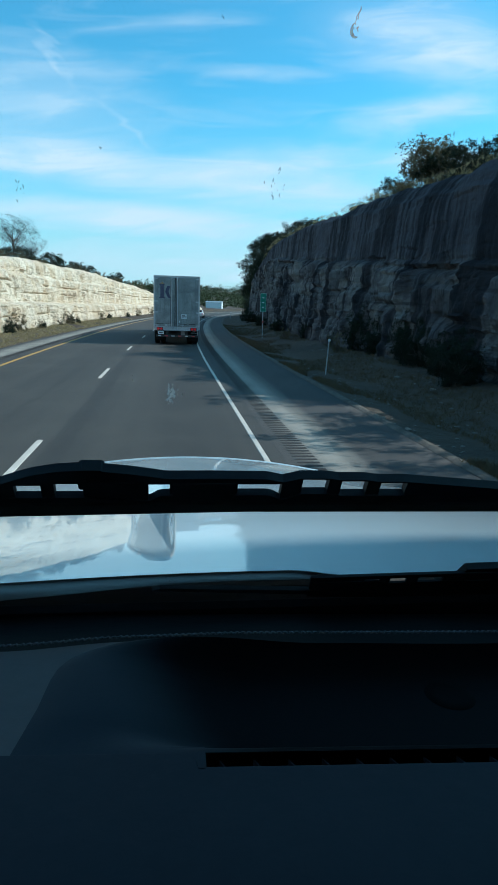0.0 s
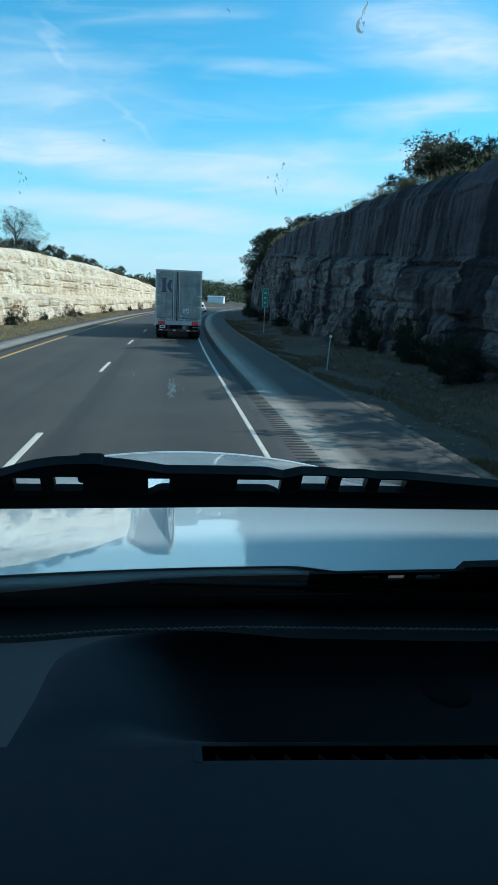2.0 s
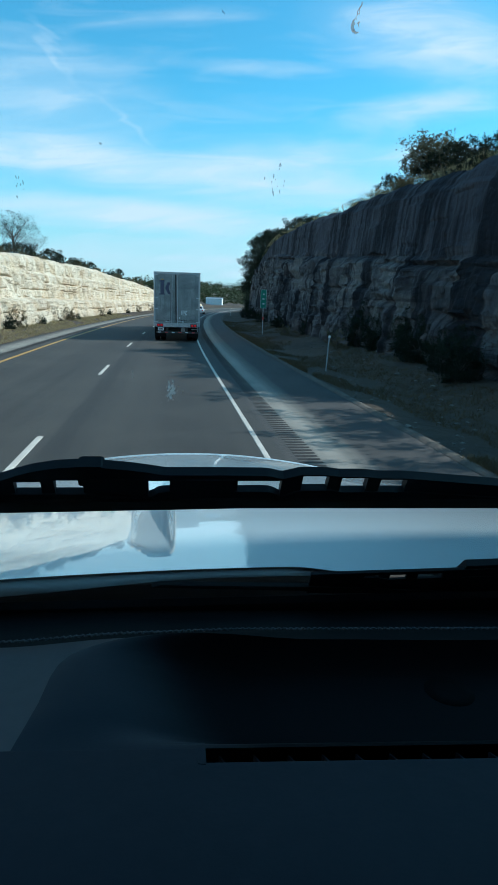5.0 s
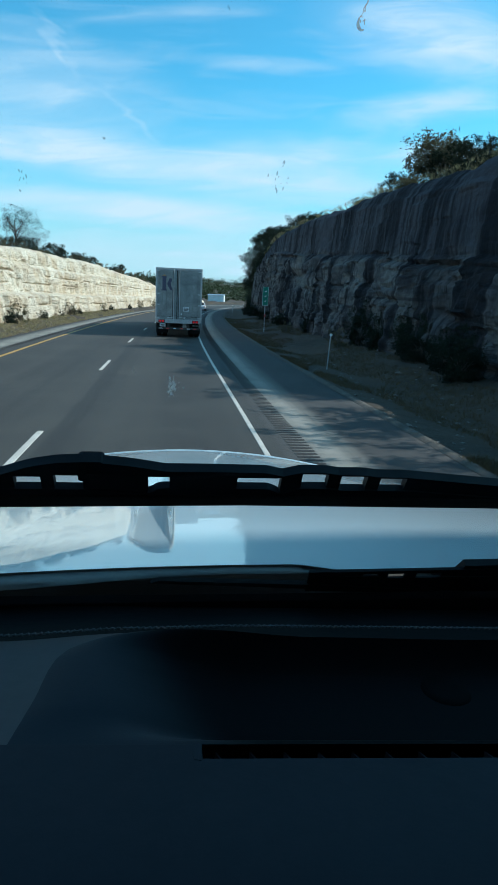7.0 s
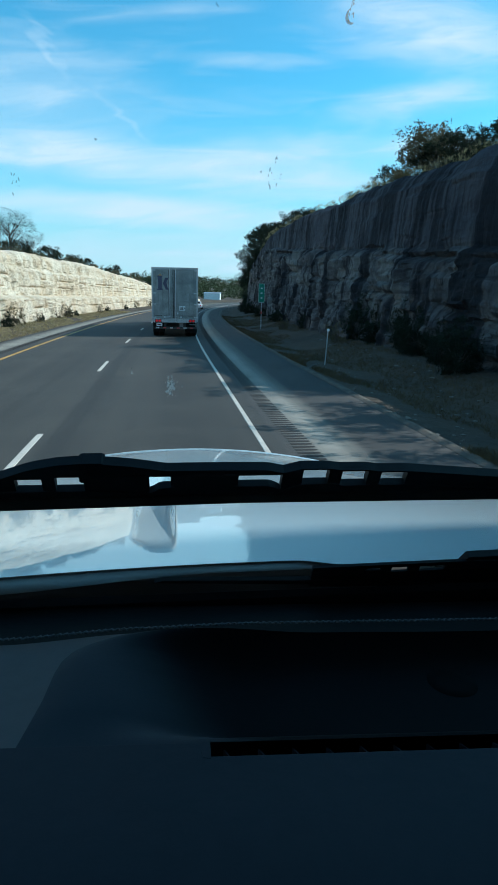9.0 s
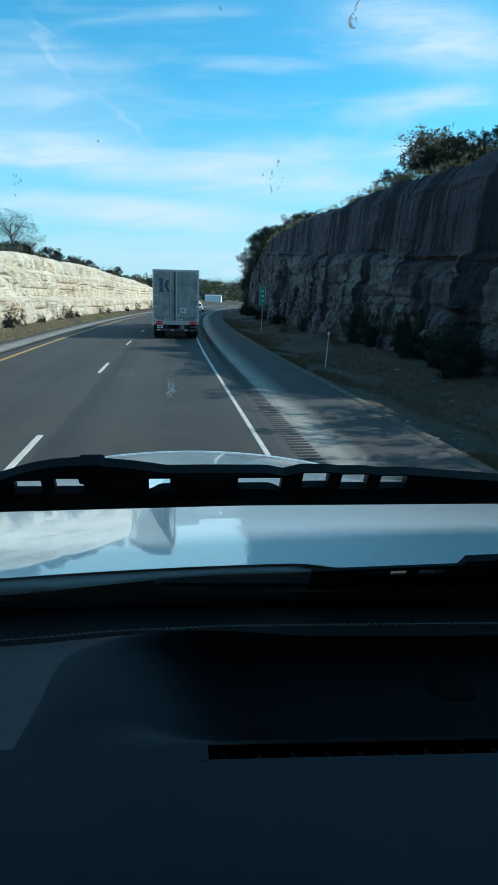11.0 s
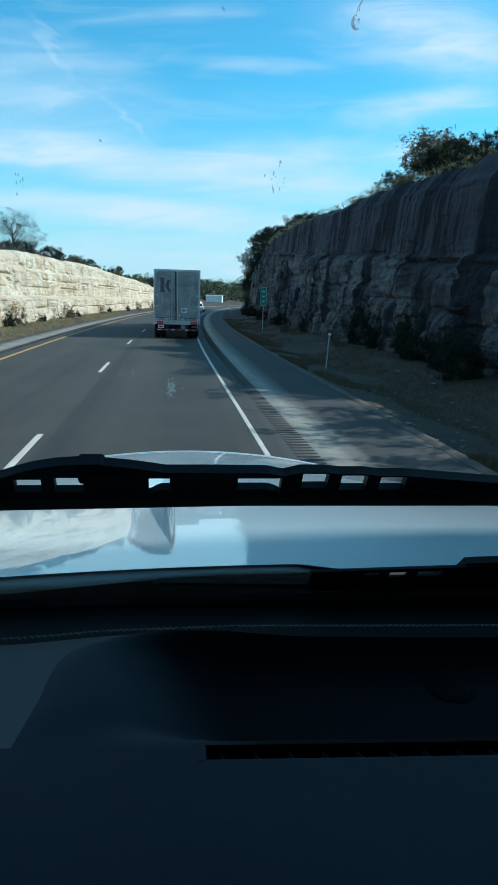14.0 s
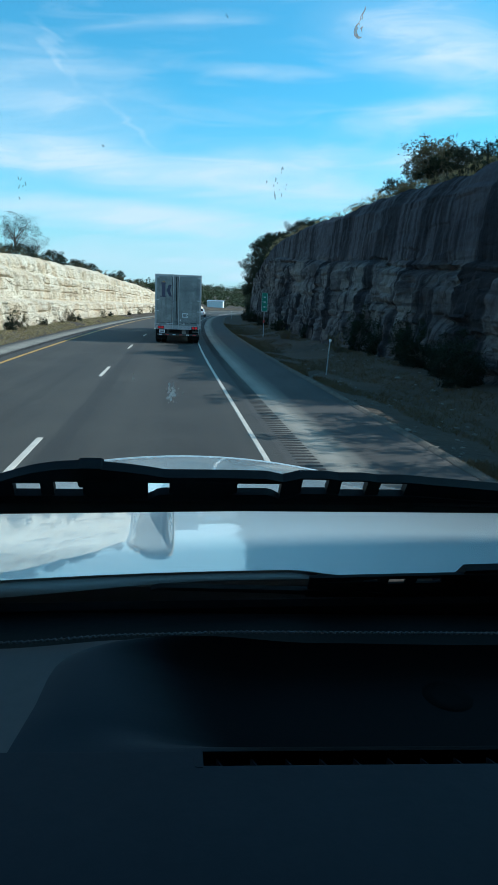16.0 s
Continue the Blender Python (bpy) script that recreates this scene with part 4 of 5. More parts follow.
def lorry(x, y):
    """A box trailer, its rear doors towards us, behind a tractor. Origin on the road under the rear doors."""
    ob = thing("semi_trailer_truck", x, y, 0, "white box semi-trailer truck with dusty rear doors and purple print", "truck")
    w, z0, z1, long = 1.27, 0.96, 3.80, 15.2
    part("box_body", box(bmesh.new(), -w, w, 0.07, long, z0, z1 - 0.03, 0.03), ALU, ob, "white sheet-metal trailer box")
    side = bmesh.new()
    for s in (-1, 1):
        for k in range(25):
            yy = 0.4 + 0.6 * k
            box(side, min(s * w, s * (w + 0.012)), max(s * w, s * (w + 0.012)), yy, yy + 0.035, z0 + 0.12, z1 - 0.15)
        box(side, min(s * w, s * (w + 0.025)), max(s * w, s * (w + 0.025)), 0.1, long, z0 - 0.02, z0 + 0.11)
        box(side, min(s * w, s * (w + 0.025)), max(s * w, s * (w + 0.025)), 0.1, long, z1 - 0.14, z1 - 0.02)
    part("side_ribs", side, ALU, ob)
    fr = bmesh.new()
    box(fr, -w - 0.02, -w + 0.07, -0.02, 0.08, z0 - 0.12, z1, 0.012)
    box(fr, w - 0.07, w + 0.02, -0.02, 0.08, z0 - 0.12, z1, 0.012)
    box(fr, -w + 0.07, w - 0.07, -0.02, 0.08, z1 - 0.11, z1, 0.012)
    box(fr, -w + 0.07, w - 0.07, -0.03, 0.10, z0 - 0.17, z0 + 0.05, 0.012)
    part("door_frame", fr, ALU, ob)
    split = -0.115
    for s in (-1, 1):
        x0, x1 = (-w + 0.075, split - 0.008) if s < 0 else (split + 0.008, w - 0.075)
        door = part("door", box(bmesh.new(), x0, x1, 0.0, 0.06, z0 + 0.06, z1 - 0.12, 0.01), DOOR_PAINT, ob, "dusty pale rear door")
        for h in (z0 + 0.12, z0 + 0.84, z0 + 1.44, z1 - 0.17):
            xa, xb = (-w - 0.015, -w + 0.21) if s < 0 else (w - 0.21, w + 0.015)
            strap = box(bmesh.new(), xa, xb, -0.032, -0.0205, h - 0.028, h + 0.028, 0.005)
            xk = xa + 0.02 if s < 0 else xb - 0.02
            rod(strap, (xk, -0.03, h - 0.05), (xk, -0.03, h + 0.05), 0.016)
            part("hinge", strap, STRAP, door)
        xr = -0.285 if s < 0 else 0.035
        rod_bm = rod(bmesh.new(), (xr, -0.045, z0 - 0.10), (xr, -0.045, z1 - 0.06), 0.018)
        lock = part("lock_rod", rod_bm, STRAP, door)
        for h in (z0 - 0.04, z0 + 0.12, z0 + 0.84, z0 + 1.44, z1 - 0.20):
            part("bracket", box(bmesh.new(), xr - 0.045, xr + 0.045, -0.040, -0.001, h - 0.022, h + 0.022, 0.004), ROD, lock)
        part("rod_channel", box(bmesh.new(), xr - 0.062, xr - 0.036, -0.007, -0.0005, z0 + 0.08, z1 - 0.14), FRAME_DARK, door)
        lever = rod(bmesh.new(), (xr, -0.066, z0 + 0.16), (xr + s * 0.30, -0.066, z0 + 0.13), 0.014)
        box(lever, xr + s * 0.30 - 0.05, xr + s * 0.30 + 0.05, -0.060, -0.001, z0 + 0.09, z0 + 0.18, 0.006)
        part("lock_handle", lever, STRAP, door)
        for h, thick in ((z0 + 0.80, 0.020), (z0 + 1.42, 0.012), (z0 + 2.05, 0.008)):
            part("seam", box(bmesh.new(), x0 + 0.03, x1 - 0.03, -0.004, -0.0005, h, h + thick), ROD, door)
        for c0, c1 in (((-1.10, -0.72), (-0.62, -0.42)) if s < 0 else ((0.22, 0.58), (0.70, 1.02))):
            part("dark_slot", box(bmesh.new(), c0, c1, -0.006, -0.0005, z0 + 0.185, z0 + 0.215), FRAME_DARK, door)
    part("door_gap", box(bmesh.new(), split - 0.007, split + 0.007, 0.02, 0.06, z0 + 0.06, z1 - 0.12), FRAME_DARK, ob)
    part("door_seal", box(bmesh.new(), split + 0.0085, split + 0.036, -0.008, -0.0005, z0 + 0.08, z1 - 0.14), RUBBER, ob)
    left_print = box(bmesh.new(), -0.92, -0.72, -0.010, -0.004, 2.62, 3.26)
    box(left_print, -1.00, -0.66, -0.010, -0.004, 2.56, 2.62)
    box(left_print, -0.98, -0.70, -0.010, -0.004, 3.261, 3.34)
    slab(left_print, [(-0.66, -0.004, 2.92), (-0.50, -0.004, 2.60), (-0.355, -0.004, 2.58), (-0.47, -0.004, 2.95), (-0.37, -0.004, 3.22), (-0.53, -0.004, 3.24)], (0, -0.006, 0))
    emblem = part("emblem", left_print, PURPLE, ob, "faded purple emblem shapes")
    part("orange_cap", slab(bmesh.new(), [(-0.96, -0.004, 3.345), (-0.70, -0.004, 3.345), (-0.80, -0.004, 3.45)], (0, -0.006, 0)), ORANGE, emblem)
    part("dark_bar", box(bmesh.new(), 0.44, 0.99, -0.010, -0.004, 1.93, 1.975), ROD, ob)
    part("dark_bar", box(bmesh.new(), 0.50, 0.70, -0.010, -0.004, 1.36, 1.40), ROD, ob)
    part("pale_sticker", box(bmesh.new(), 0.12, 0.19, -0.010, -0.004, 1.25, 1.35), WHITE, ob)
    for k in range(7):
        part("faded_bar", box(bmesh.new(), 0.24 + 0.13 * k, 0.32 + 0.13 * k, -0.010, -0.004, 3.14, 3.24), ROD, ob)
    note = part("placard", box(bmesh.new(), 0.24, 0.57, -0.012, -0.004, 1.46, 1.71), WHITE, ob, "small white square notice with a dark arrow")
    for k in range(3):
        part("dark_bar", box(bmesh.new(), 0.28, 0.46, -0.016, -0.0125, 1.50 + 0.065 * k, 1.53 + 0.065 * k), FRAME_DARK, note)
    part("arrow", slab(bmesh.new(), [(0.49, -0.0125, 1.50), (0.55, -0.0125, 1.585), (0.49, -0.0125, 1.67)], (0, -0.004, 0)), FRAME_DARK, note)
    for s in (-1, 1):
        c = s * (w - 0.33)
        housing = part("lamp_housing", box(bmesh.new(), c - 0.18, c + 0.18, -0.055, -0.031, z0 - 0.155, z0 + 0.015, 0.008), FRAME_DARK, ob)
        for d in (-0.085, 0.085):
            part("tail_lamp", rod(bmesh.new(), (c + d, -0.0555, z0 - 0.07), (c + d, -0.072, z0 - 0.07), 0.066, 0.058, 18), RED_LAMP, housing, "lit round red tail lamp")
    plate = part("number_plate", box(bmesh.new(), -1.04, -0.72, -0.045, -0.032, z0 - 0.37, z0 - 0.20), WHITE, ob, "pale plate with plain dark bars")
    part("dark_bar", box(bmesh.new(), -0.99, -0.77, -0.049, -0.0455, z0 - 0.32, z0 - 0.26), FRAME_DARK, plate)
    guard = bmesh.new()
    box(guard, -1.15, 1.2, -0.02, 0.08, 0.44, 0.55, 0.01)
    for c in (-0.56, 0.56):
        box(guard, c - 0.06, c + 0.06, 0.0, 0.08, 0.551, z0 - 0.17, 0.008)
    g = part("rear_guard", guard, FRAME_DARK, ob)
    for k in range(6):
        part("reflector", box(bmesh.new(), -1.05 + k * 0.38, -0.88 + k * 0.38, -0.026, -0.021, 0.47, 0.52), (WHITE, RED_PRINT)[k % 2], g)
    arm = box(bmesh.new(), 1.15, 1.20, 0.0, 0.06, 0.551, z0 - 0.18, 0.006)
    box(arm, 0.80, 1.149, 0.0, 0.05, 0.66, 0.70, 0.006)
    part("guard_bracket", arm, FLAP, g)
    part("side_flap", box(bmesh.new(), 0.24, 0.46, 0.12, 0.14, 0.46, z0 - 0.18, 0.004), FLAP, ob, "pale dirty flap behind the guard")
    fr = bmesh.new()
    for c in (-0.5, 0.5):
        box(fr, c - 0.07, c + 0.07, 0.12, long - 0.4, z0 - 0.3, z0 - 0.005)
    for yy in (1.3, 2.6):
        rod(fr, (-1.2, yy, 0.51), (1.2, yy, 0.51), 0.07)
        box(fr, -0.57, 0.57, yy - 0.25, yy + 0.25, 0.5, z0 - 0.3)
    part("undercarriage", fr, FRAME_DARK, ob)
    for s in (-1, 1):
        a, b = sorted((s * 0.58, s * 1.24))
        part("mud_flap", box(bmesh.new(), a, b, 0.45, 0.47, 0.22, z0 - 0.13), RUBBER, ob)
        for yy in (1.3, 2.6):
            for o in (0.62, 0.95):
                a, b = sorted((s * o, s * (o + 0.28)))
                wheel(ob, a, b, yy, 0.51)
        a, b = sorted((s * 0.95, s * 1.05))
        part("landing_leg", box(bmesh.new(), a, b, 11.2, 11.32, 0.35, z0 - 0.005), FRAME_DARK, ob)
    # tractor
    body = bmesh.new()
    box(body, -1.2, 1.2, long + 0.9, long + 3.6, 0.75, 3.25, 0.15, 3)
    box(body, -1.0, 1.0, long + 3.6, long + 5.2, 0.75, 2.0, 0.15, 3)
    cab = part("tractor_cab", body, CAR_WHITE, ob, "white tractor cab", True)
    base = box(bmesh.new(), -0.5, 0.5, long - 1.6, long + 5.0, 0.55, 0.80, 0.02)
    part("chassis", base, FRAME_DARK, ob)
    part("coupling", box(bmesh.new(), -0.5, 0.5, long - 1.5, long - 0.5, 0.801, z0 - 0.005), FRAME_DARK, ob)
    for s in (-1, 1):
        mir = rod(bmesh.new(), (s * 1.18, long + 3.0, 2.35), (s * 1.5, long + 3.0, 2.45), 0.025)
        a, b = sorted((s * 1.36, s * 1.60))
        box(mir, a, b, long + 2.92, long + 3.06, 1.75, 2.45, 0.03)
        part("mirror", mir, BLACK, cab)
        for yy in (long - 1.5, long - 0.2, long + 4.3):
            a, b = sorted((s * 0.80, s * 1.22))
            wheel(ob, a, b, yy, 0.52)
    return ob


lorry(0.38, 37.4)


def small_car(x, y, turn):
    ob = thing("car", 0, 0, 0, "distant white saloon car on the road", "car")
    low = box(bmesh.new(), -0.88, 0.88, -2.2, 2.2, 0.28, 0.85, 0.12, 3)
    body = part("body", low, CAR_WHITE, ob, smooth=True)
    top = bmesh.new()
    a = [(-0.78, -1.75, 0.84), (0.78, -1.75, 0.84), (0.78, 1.0, 0.84), (-0.78, 1.0, 0.84)]
    b = [(-0.62, -1.1, 1.42), (0.62, -1.1, 1.42), (0.62, 0.35, 1.42), (-0.62, 0.35, 1.42)]
    va, vb = [top.verts.new(p) for p in a], [top.verts.new(p) for p in b]
    top.faces.new(vb)
    for i in range(4):
        j = (i + 1) % 4
        top.faces.new((va[i], va[j], vb[j], vb[i]))
    part("cabin", top, CAR_WHITE, ob)
    part("rear_window", slab(bmesh.new(), [(-0.6, -1.60, 0.98), (0.6, -1.60, 0.98), (0.55, -1.2, 1.34), (-0.55, -1.2, 1.34)], (0, -0.012, 0.008)), BLACK, ob, "dark rear window")
    for s in (-1, 1):
        a, b = sorted((s * 0.58, s * 0.80))
        part("tail_lamp", box(bmesh.new(), a, b, -2.215, -2.19, 0.62, 0.74), RED_LAMP, ob)
        for yy in (-1.35, 1.35):
            a, b = sorted((s * 0.68, s * 0.88))
            wheel(ob, a, b, yy, 0.32)
    ob.matrix_basis = pose(x, y, 0, 0, 0, turn)
    return ob


small_car(-0.2 + bend(122), 122, -7)


# ---- white shed beyond the bend ----
def white_shed(l, y, z, turn):
    ob = thing("white_shed", 0, 0, 0, "long white metal shed beside the road ahead", "building")
    part("wall", box(bmesh.new(), -3.6, 3.6, -2, 2, -1.0, 2.2), WHITE, ob)
    roof = slab(bmesh.new(), [(-3.8, -2.2, 2.2), (-3.8, 2.2, 2.2), (-3.8, 0, 2.7)], (7.6, 0, 0))
    part("roof", roof, STEEL, ob)
    for k in range(2):
        part("door", box(bmesh.new(), -2.6 + 2.7 * k, -0.9 + 2.7 * k, -2.03, -2.001, -1.0, 1.6), WHITE, ob)
    ob.matrix_basis = pose(l + bend(y), y, z, 0, 0, turn)
    return ob


# ---- roadside furniture ----
def mile_sign(l, y):
    p = land(l, y)
    ob = thing("milepost_sign", p.x, p.y, p.z, "narrow green milepost sign on a thin steel post", "road sign")
    part("post", box(bmesh.new(), -0.025, 0.025, -0.025, 0.025, -0.3, 3.25, 0.006), STEEL, ob)
    panel = part("panel", box(bmesh.new(), -0.23, 0.23, -0.034, -0.026, 1.95, 3.35, 0.003), GREEN_SIGN, ob, "green panel with a thin white rim")
    rim = bmesh.new()
    for a, b, c, d in ((-0.215, 0.215, 3.32, 3.335), (-0.215, 0.215, 1.965, 1.98), (-0.215, -0.2, 1.98, 3.32), (0.2, 0.215, 1.98, 3.32)):
        box(rim, a, b, -0.038, -0.035, c, d)
    part("rim", rim, WHITE, panel)
    for k in range(3):
        part("pale_bar", box(bmesh.new(), -0.07, 0.07, -0.038, -0.035, 2.25 + 0.36 * k, 2.33 + 0.36 * k), WHITE, panel)
    part("orange_tag", box(bmesh.new(), -0.05, 0.05, -0.036, -0.027, 1.1, 1.3), RED_PRINT, ob, "faded orange tag")
    return ob


def delineator(l, y, ob=None):
    p = land(l, y)
    m = pose(p.x, p.y, p.z, 0, 3, 0)
    if ob:
        return copy_thing(ob, m)
    ob = thing("delineator_post", 0, 0, 0, "thin white roadside marker post with a reflector", "marker post", "marker posts")
    part("post", box(bmesh.new(), -0.019, 0.019, -0.012, 0.012, -0.3, 1.22, 0.004), STEEL, ob)
    part("reflector", rod(bmesh.new(), (0, -0.013, 1.24), (0, -0.030, 1.24), 0.052, None, 16), WHITE, ob, "round white reflector")
    ob.matrix_basis = m
    return ob


mile_sign(6.6, 50.0)
marker = delineator(5.6, 118.0)
for y in (23.0, 178.0, -58.0, -130.0, -190.0):
    delineator(5.6, y, marker)


def writing(parent, text, x, z, size, material, name):
    c = bpy.data.curves.new(name, "FONT")
    c.body, c.size, c.align_x, c.extrude = text, size, "CENTER", 0.002
    tmp = bpy.data.objects.new(name, c)
    me = bpy.data.meshes.new_from_object(tmp)
    bpy.data.objects.remove(tmp)
    bpy.data.curves.remove(c)
    me.materials.append(material)
    ob = new(name, me)
    ob.parent = parent
    ob.matrix_basis = pose(x, -0.06, z, 90, 0, 0)
    return ob


def lodging_sign(l, y):
    p = land(l, y)
    ob = thing("lodging_sign", 0, 0, 0, "large blue roadside lodging sign on two steel posts", "road sign")
    panel = part("panel", box(bmesh.new(), -1.5, 1.5, -0.05, -0.02, 2.0, 4.1, 0.02), BLUE_SIGN, ob, "blue sheet panel with a white rim")
    rim = bmesh.new()
    for a, b, c, d in ((-1.46, 1.46, 4.03, 4.06), (-1.46, 1.46, 2.04, 2.07), (-1.46, -1.43, 2.07, 4.03), (1.43, 1.46, 2.07, 4.03)):
        box(rim, a, b, -0.056, -0.051, c, d)
    part("rim", rim, WHITE, panel)
    writing(panel, "LODGING - EXIT 400", 0, 3.72, 0.26, WHITE, "lettering")
    for x, mat, inner in ((-0.95, WHITE, SHOULDER_L), (0, BLUE_SIGN, RED_PRINT), (0.95, WHITE, GREEN_SIGN)):
        tile = part("logo_panel", box(bmesh.new(), x - 0.40, x + 0.40, -0.058, -0.051, 2.95, 3.57), mat, panel)
        part("logo_shape", box(bmesh.new(), x - 0.17, x + 0.17, -0.064, -0.0585, 3.02, 3.5), inner, tile)
    for x in (-1.0, 1.0):
        part("post", box(bmesh.new(), x - 0.05, x + 0.05, -0.02, 0.06, -0.6, 3.9, 0.008), STEEL, ob)
    ob.matrix_basis = pose(p.x, p.y, p.z, 0, 0, 0)
    return ob


lodging_sign(8.6, -236.0)

# ---- the work truck that carries the camera; its middle line is at x = 0.15 ----
MID = 0.15
own = thing("work_truck", MID, 0.9, 0, "silver work truck standing in the lane behind the lorry", "truck")


def own_part(name, bm, material, parent=None, label="", smooth=False):
    """A part of the work truck, from a mesh in the place's own metres."""
    for v in bm.verts:
        v.co -= Vector((MID, 0.9, 0))
    return part(name, bm, material, parent or own, label, smooth)


def dash_part(name, bm, material, label="", smooth=False):
    """A part of the dashboard, whose lines run a little askew to the road."""
    for v in bm.verts:
        v.co.y -= 0.055 * (v.co.x - 0.03)
    return own_part(name, bm, material, dash, label, smooth)


def hood_z(x, y):
    d, c = y - 0.80, x - MID
    z = 2.25 - 0.339 - 0.163 * d - 0.0017 * d * d
    z -= 0.0804 * (x - 0.09) ** 2 * (0.05 + 0.92 * d) + 0.4 * max(0, abs(c) - 0.75) ** 2
    # the raised middle, which fades out before the front
    z += 0.005 * smooth01(-0.156, -0.140, c) * (1 - smooth01(0.12, 0.60, c)) * smooth01(0.0, 0.35, d) * (1 - smooth01(0.5, 1.7, d))
    # a shallow scoop added beside it to reflect a dark patch, deeper towards the front, with a rounded corner and a low
    # rib as bright streak
    side = -0.058 + 0.034 * (1 - smooth01(0.865, 0.985, y)) - 0.012 * smooth01(1.0, 1.4, y)
    scoop = smooth01(side - 0.003, side + 0.003, x) * (1 - smooth01(0.003, 0.009, x))
    z -= scoop * (0.062 * min(max(0, y - 0.872), 0.62) * (1 - smooth01(1.55, 2.3, y)) - 0.0012 * smooth01(0.94, 1.0, y) * exp(-((x + 0.011) / 0.0035) ** 2))
    if y > 2.96:
        z -= 1.1 * (y - 2.96) ** 2
    return z


bm = bmesh.new()
hx = [-0.83 + 0.02 * i for i in range(38)] + [-0.08 + 0.003 * i for i in range(37)] + [0.04 + 0.00991 * i for i in range(111)]
hy = [0.0] + [0.02 + 0.024 * k for k in range(99)]
rows = []
for k, f in enumerate(hy):
    row = []
    for x in hx:
        start = 0.785 - 0.045 * ((x - 0.16) / 0.40) ** 2 if x < 0.16 else 0.785 - 0.031 * smooth01(0.16, 0.23, x)
        y = max(start, 0.70) + f
        row.append(bm.verts.new((x, y, hood_z(x, y) )))
    rows.append(row)
for a, b in zip(rows, rows[1:]):
    for i in range(len(hx) - 1):
        bm.faces.new((a[i], a[i + 1], b[i + 1], b[i]))
own_part("hood", bm, PAINT, None, "glossy silver hood with a raised middle", True)
# thin tube added on the hood's outline to stand in for its bright glint
lip = bmesh.new()
rings = [[lip.verts.new((x, 2.992 + 0.004 * cos(1.05 * k), hood_z(x, 2.992) + 0.001 + 0.004 * sin(1.05 * k))) for k in range(6)] for x in hx]
for a, b in zip(rings, rings[1:]):
    for k in range(6):
        lip.faces.new((a[k], b[k], b[(k + 1) % 6], a[(k + 1) % 6]))
own_part("hood_glint", lip, PAINT, None, "thin tube added along the hood's front edge as its glint", True)
back_lip = bmesh.new()
ring = []
for i in range(61):
    x = MID - 0.90 + 1.05 * i / 60
    y = max(0.70, 0.785 - 0.045 * ((x - 0.16) / 0.40) ** 2 if x < 0.16 else 0.785)
    k = 1 - 0.5 * smooth01(-0.20, 0.06, x)
    ring.append([back_lip.verts.new((x, y - d * k, hood_z(x, y) - 0.004 - e * k)) for d, e in ((-0.004, -0.001), (0.004, 0.002), (0.016, 0.004), (0.018, 0.010))])
for a, b in zip(ring, ring[1:]):
    for i in range(3):
        back_lip.faces.new((a[i], b[i], b[i + 1], a[i + 1]))
own_part("hood_rear_lip", back_lip, LIP, None, "rear lip of the hood, its shade painted in as grey", True)

body = bmesh.new()
for s in (-1, 1):
    a, b = sorted((MID + s * 0.90, MID + s * 1.0))
    box(body, a, b, 0.55, 3.16, 0.95, 1.36, 0.03)
box(body, MID - 0.88, MID + 0.88, 3.06, 3.18, 0.75, 1.38, 0.03)
own_part("fenders", body, PAINT)
own_part("bumper", box(bmesh.new(), MID - 1.0, MID + 1.0, 3.19, 3.36, 0.50, 0.78, 0.05), STEEL)
grille = bmesh.new()
for k in range(6):
    box(grille, MID - 0.6, MID + 0.6, 3.185, 3.22, 0.82 + 0.09 * k, 0.87 + 0.09 * k, 0.005)
own_part("grille", grille, BLACK)
own_part("chassis", box(bmesh.new(), MID - 0.45, MID + 0.45, -2.2, 3.04, 0.50, 0.74, 0.02), FRAME_DARK)
own_part("engine_bay", box(bmesh.new(), MID - 0.86, MID + 0.86, 0.92, 3.00, 0.76, 1.26, 0.02), FRAME_DARK)
for s in (-1, 1):
    for y in (2.4, -1.6):
        a, b = sorted((MID + s * 0.70, MID + s * 0.98))
        t = wheel(own, a - MID, b - MID, y - 0.9, 0.46)
# cab: floor, walls with window openings, roof, posts
cab = bmesh.new()
box(cab, MID - 0.98, MID + 0.98, -1.30, 0.90, 0.76, 0.84)
own_part("cab_floor", cab, LINING)
own_part("cab_back", box(bmesh.new(), MID - 0.98, MID + 0.98, -1.36, -1.30, 0.76, 2.72, 0.02), PAINT)
own_part("cab_roof", box(bmesh.new(), MID - 0.98, MID + 0.98, -1.36, 0.33, 2.66, 2.74, 0.03), LINING)
own_part("firewall", box(bmesh.new(), MID - 0.86, MID + 0.86, 0.80, 0.90, 0.85, 1.80, 0.01), FRAME_DARK)
for s in (-1, 1):
    a, b = sorted((MID + s * 0.92, MID + s * 0.98))
    own_part("cab_door", box(bmesh.new(), a, b, -1.29, 0.80, 0.85, 1.90, 0.015), PAINT)
    own_part("rear_post", box(bmesh.new(), a, b, -1.29, -1.10, 1.901, 2.659), PAINT)
    own_part("windscreen_post", slab(bmesh.new(), [(a, 0.82, 1.88), (a, 0.70, 1.901), (a, 0.24, 2.659), (a, 0.345, 2.70)], (b - a, 0, 0)), LINING)

# windscreen: a raked pane; points on it are given by x and by the way up along it
FOOT, RISE, OUT = Vector((0, 0.75, 1.89)), Vector((0, -0.5353, 0.8446)), Vector((0, 0.8446, 0.5353))


def on_glass(x, w, out=0.0):
    return FOOT + RISE * w + OUT * out + Vector((x, 0, 0))


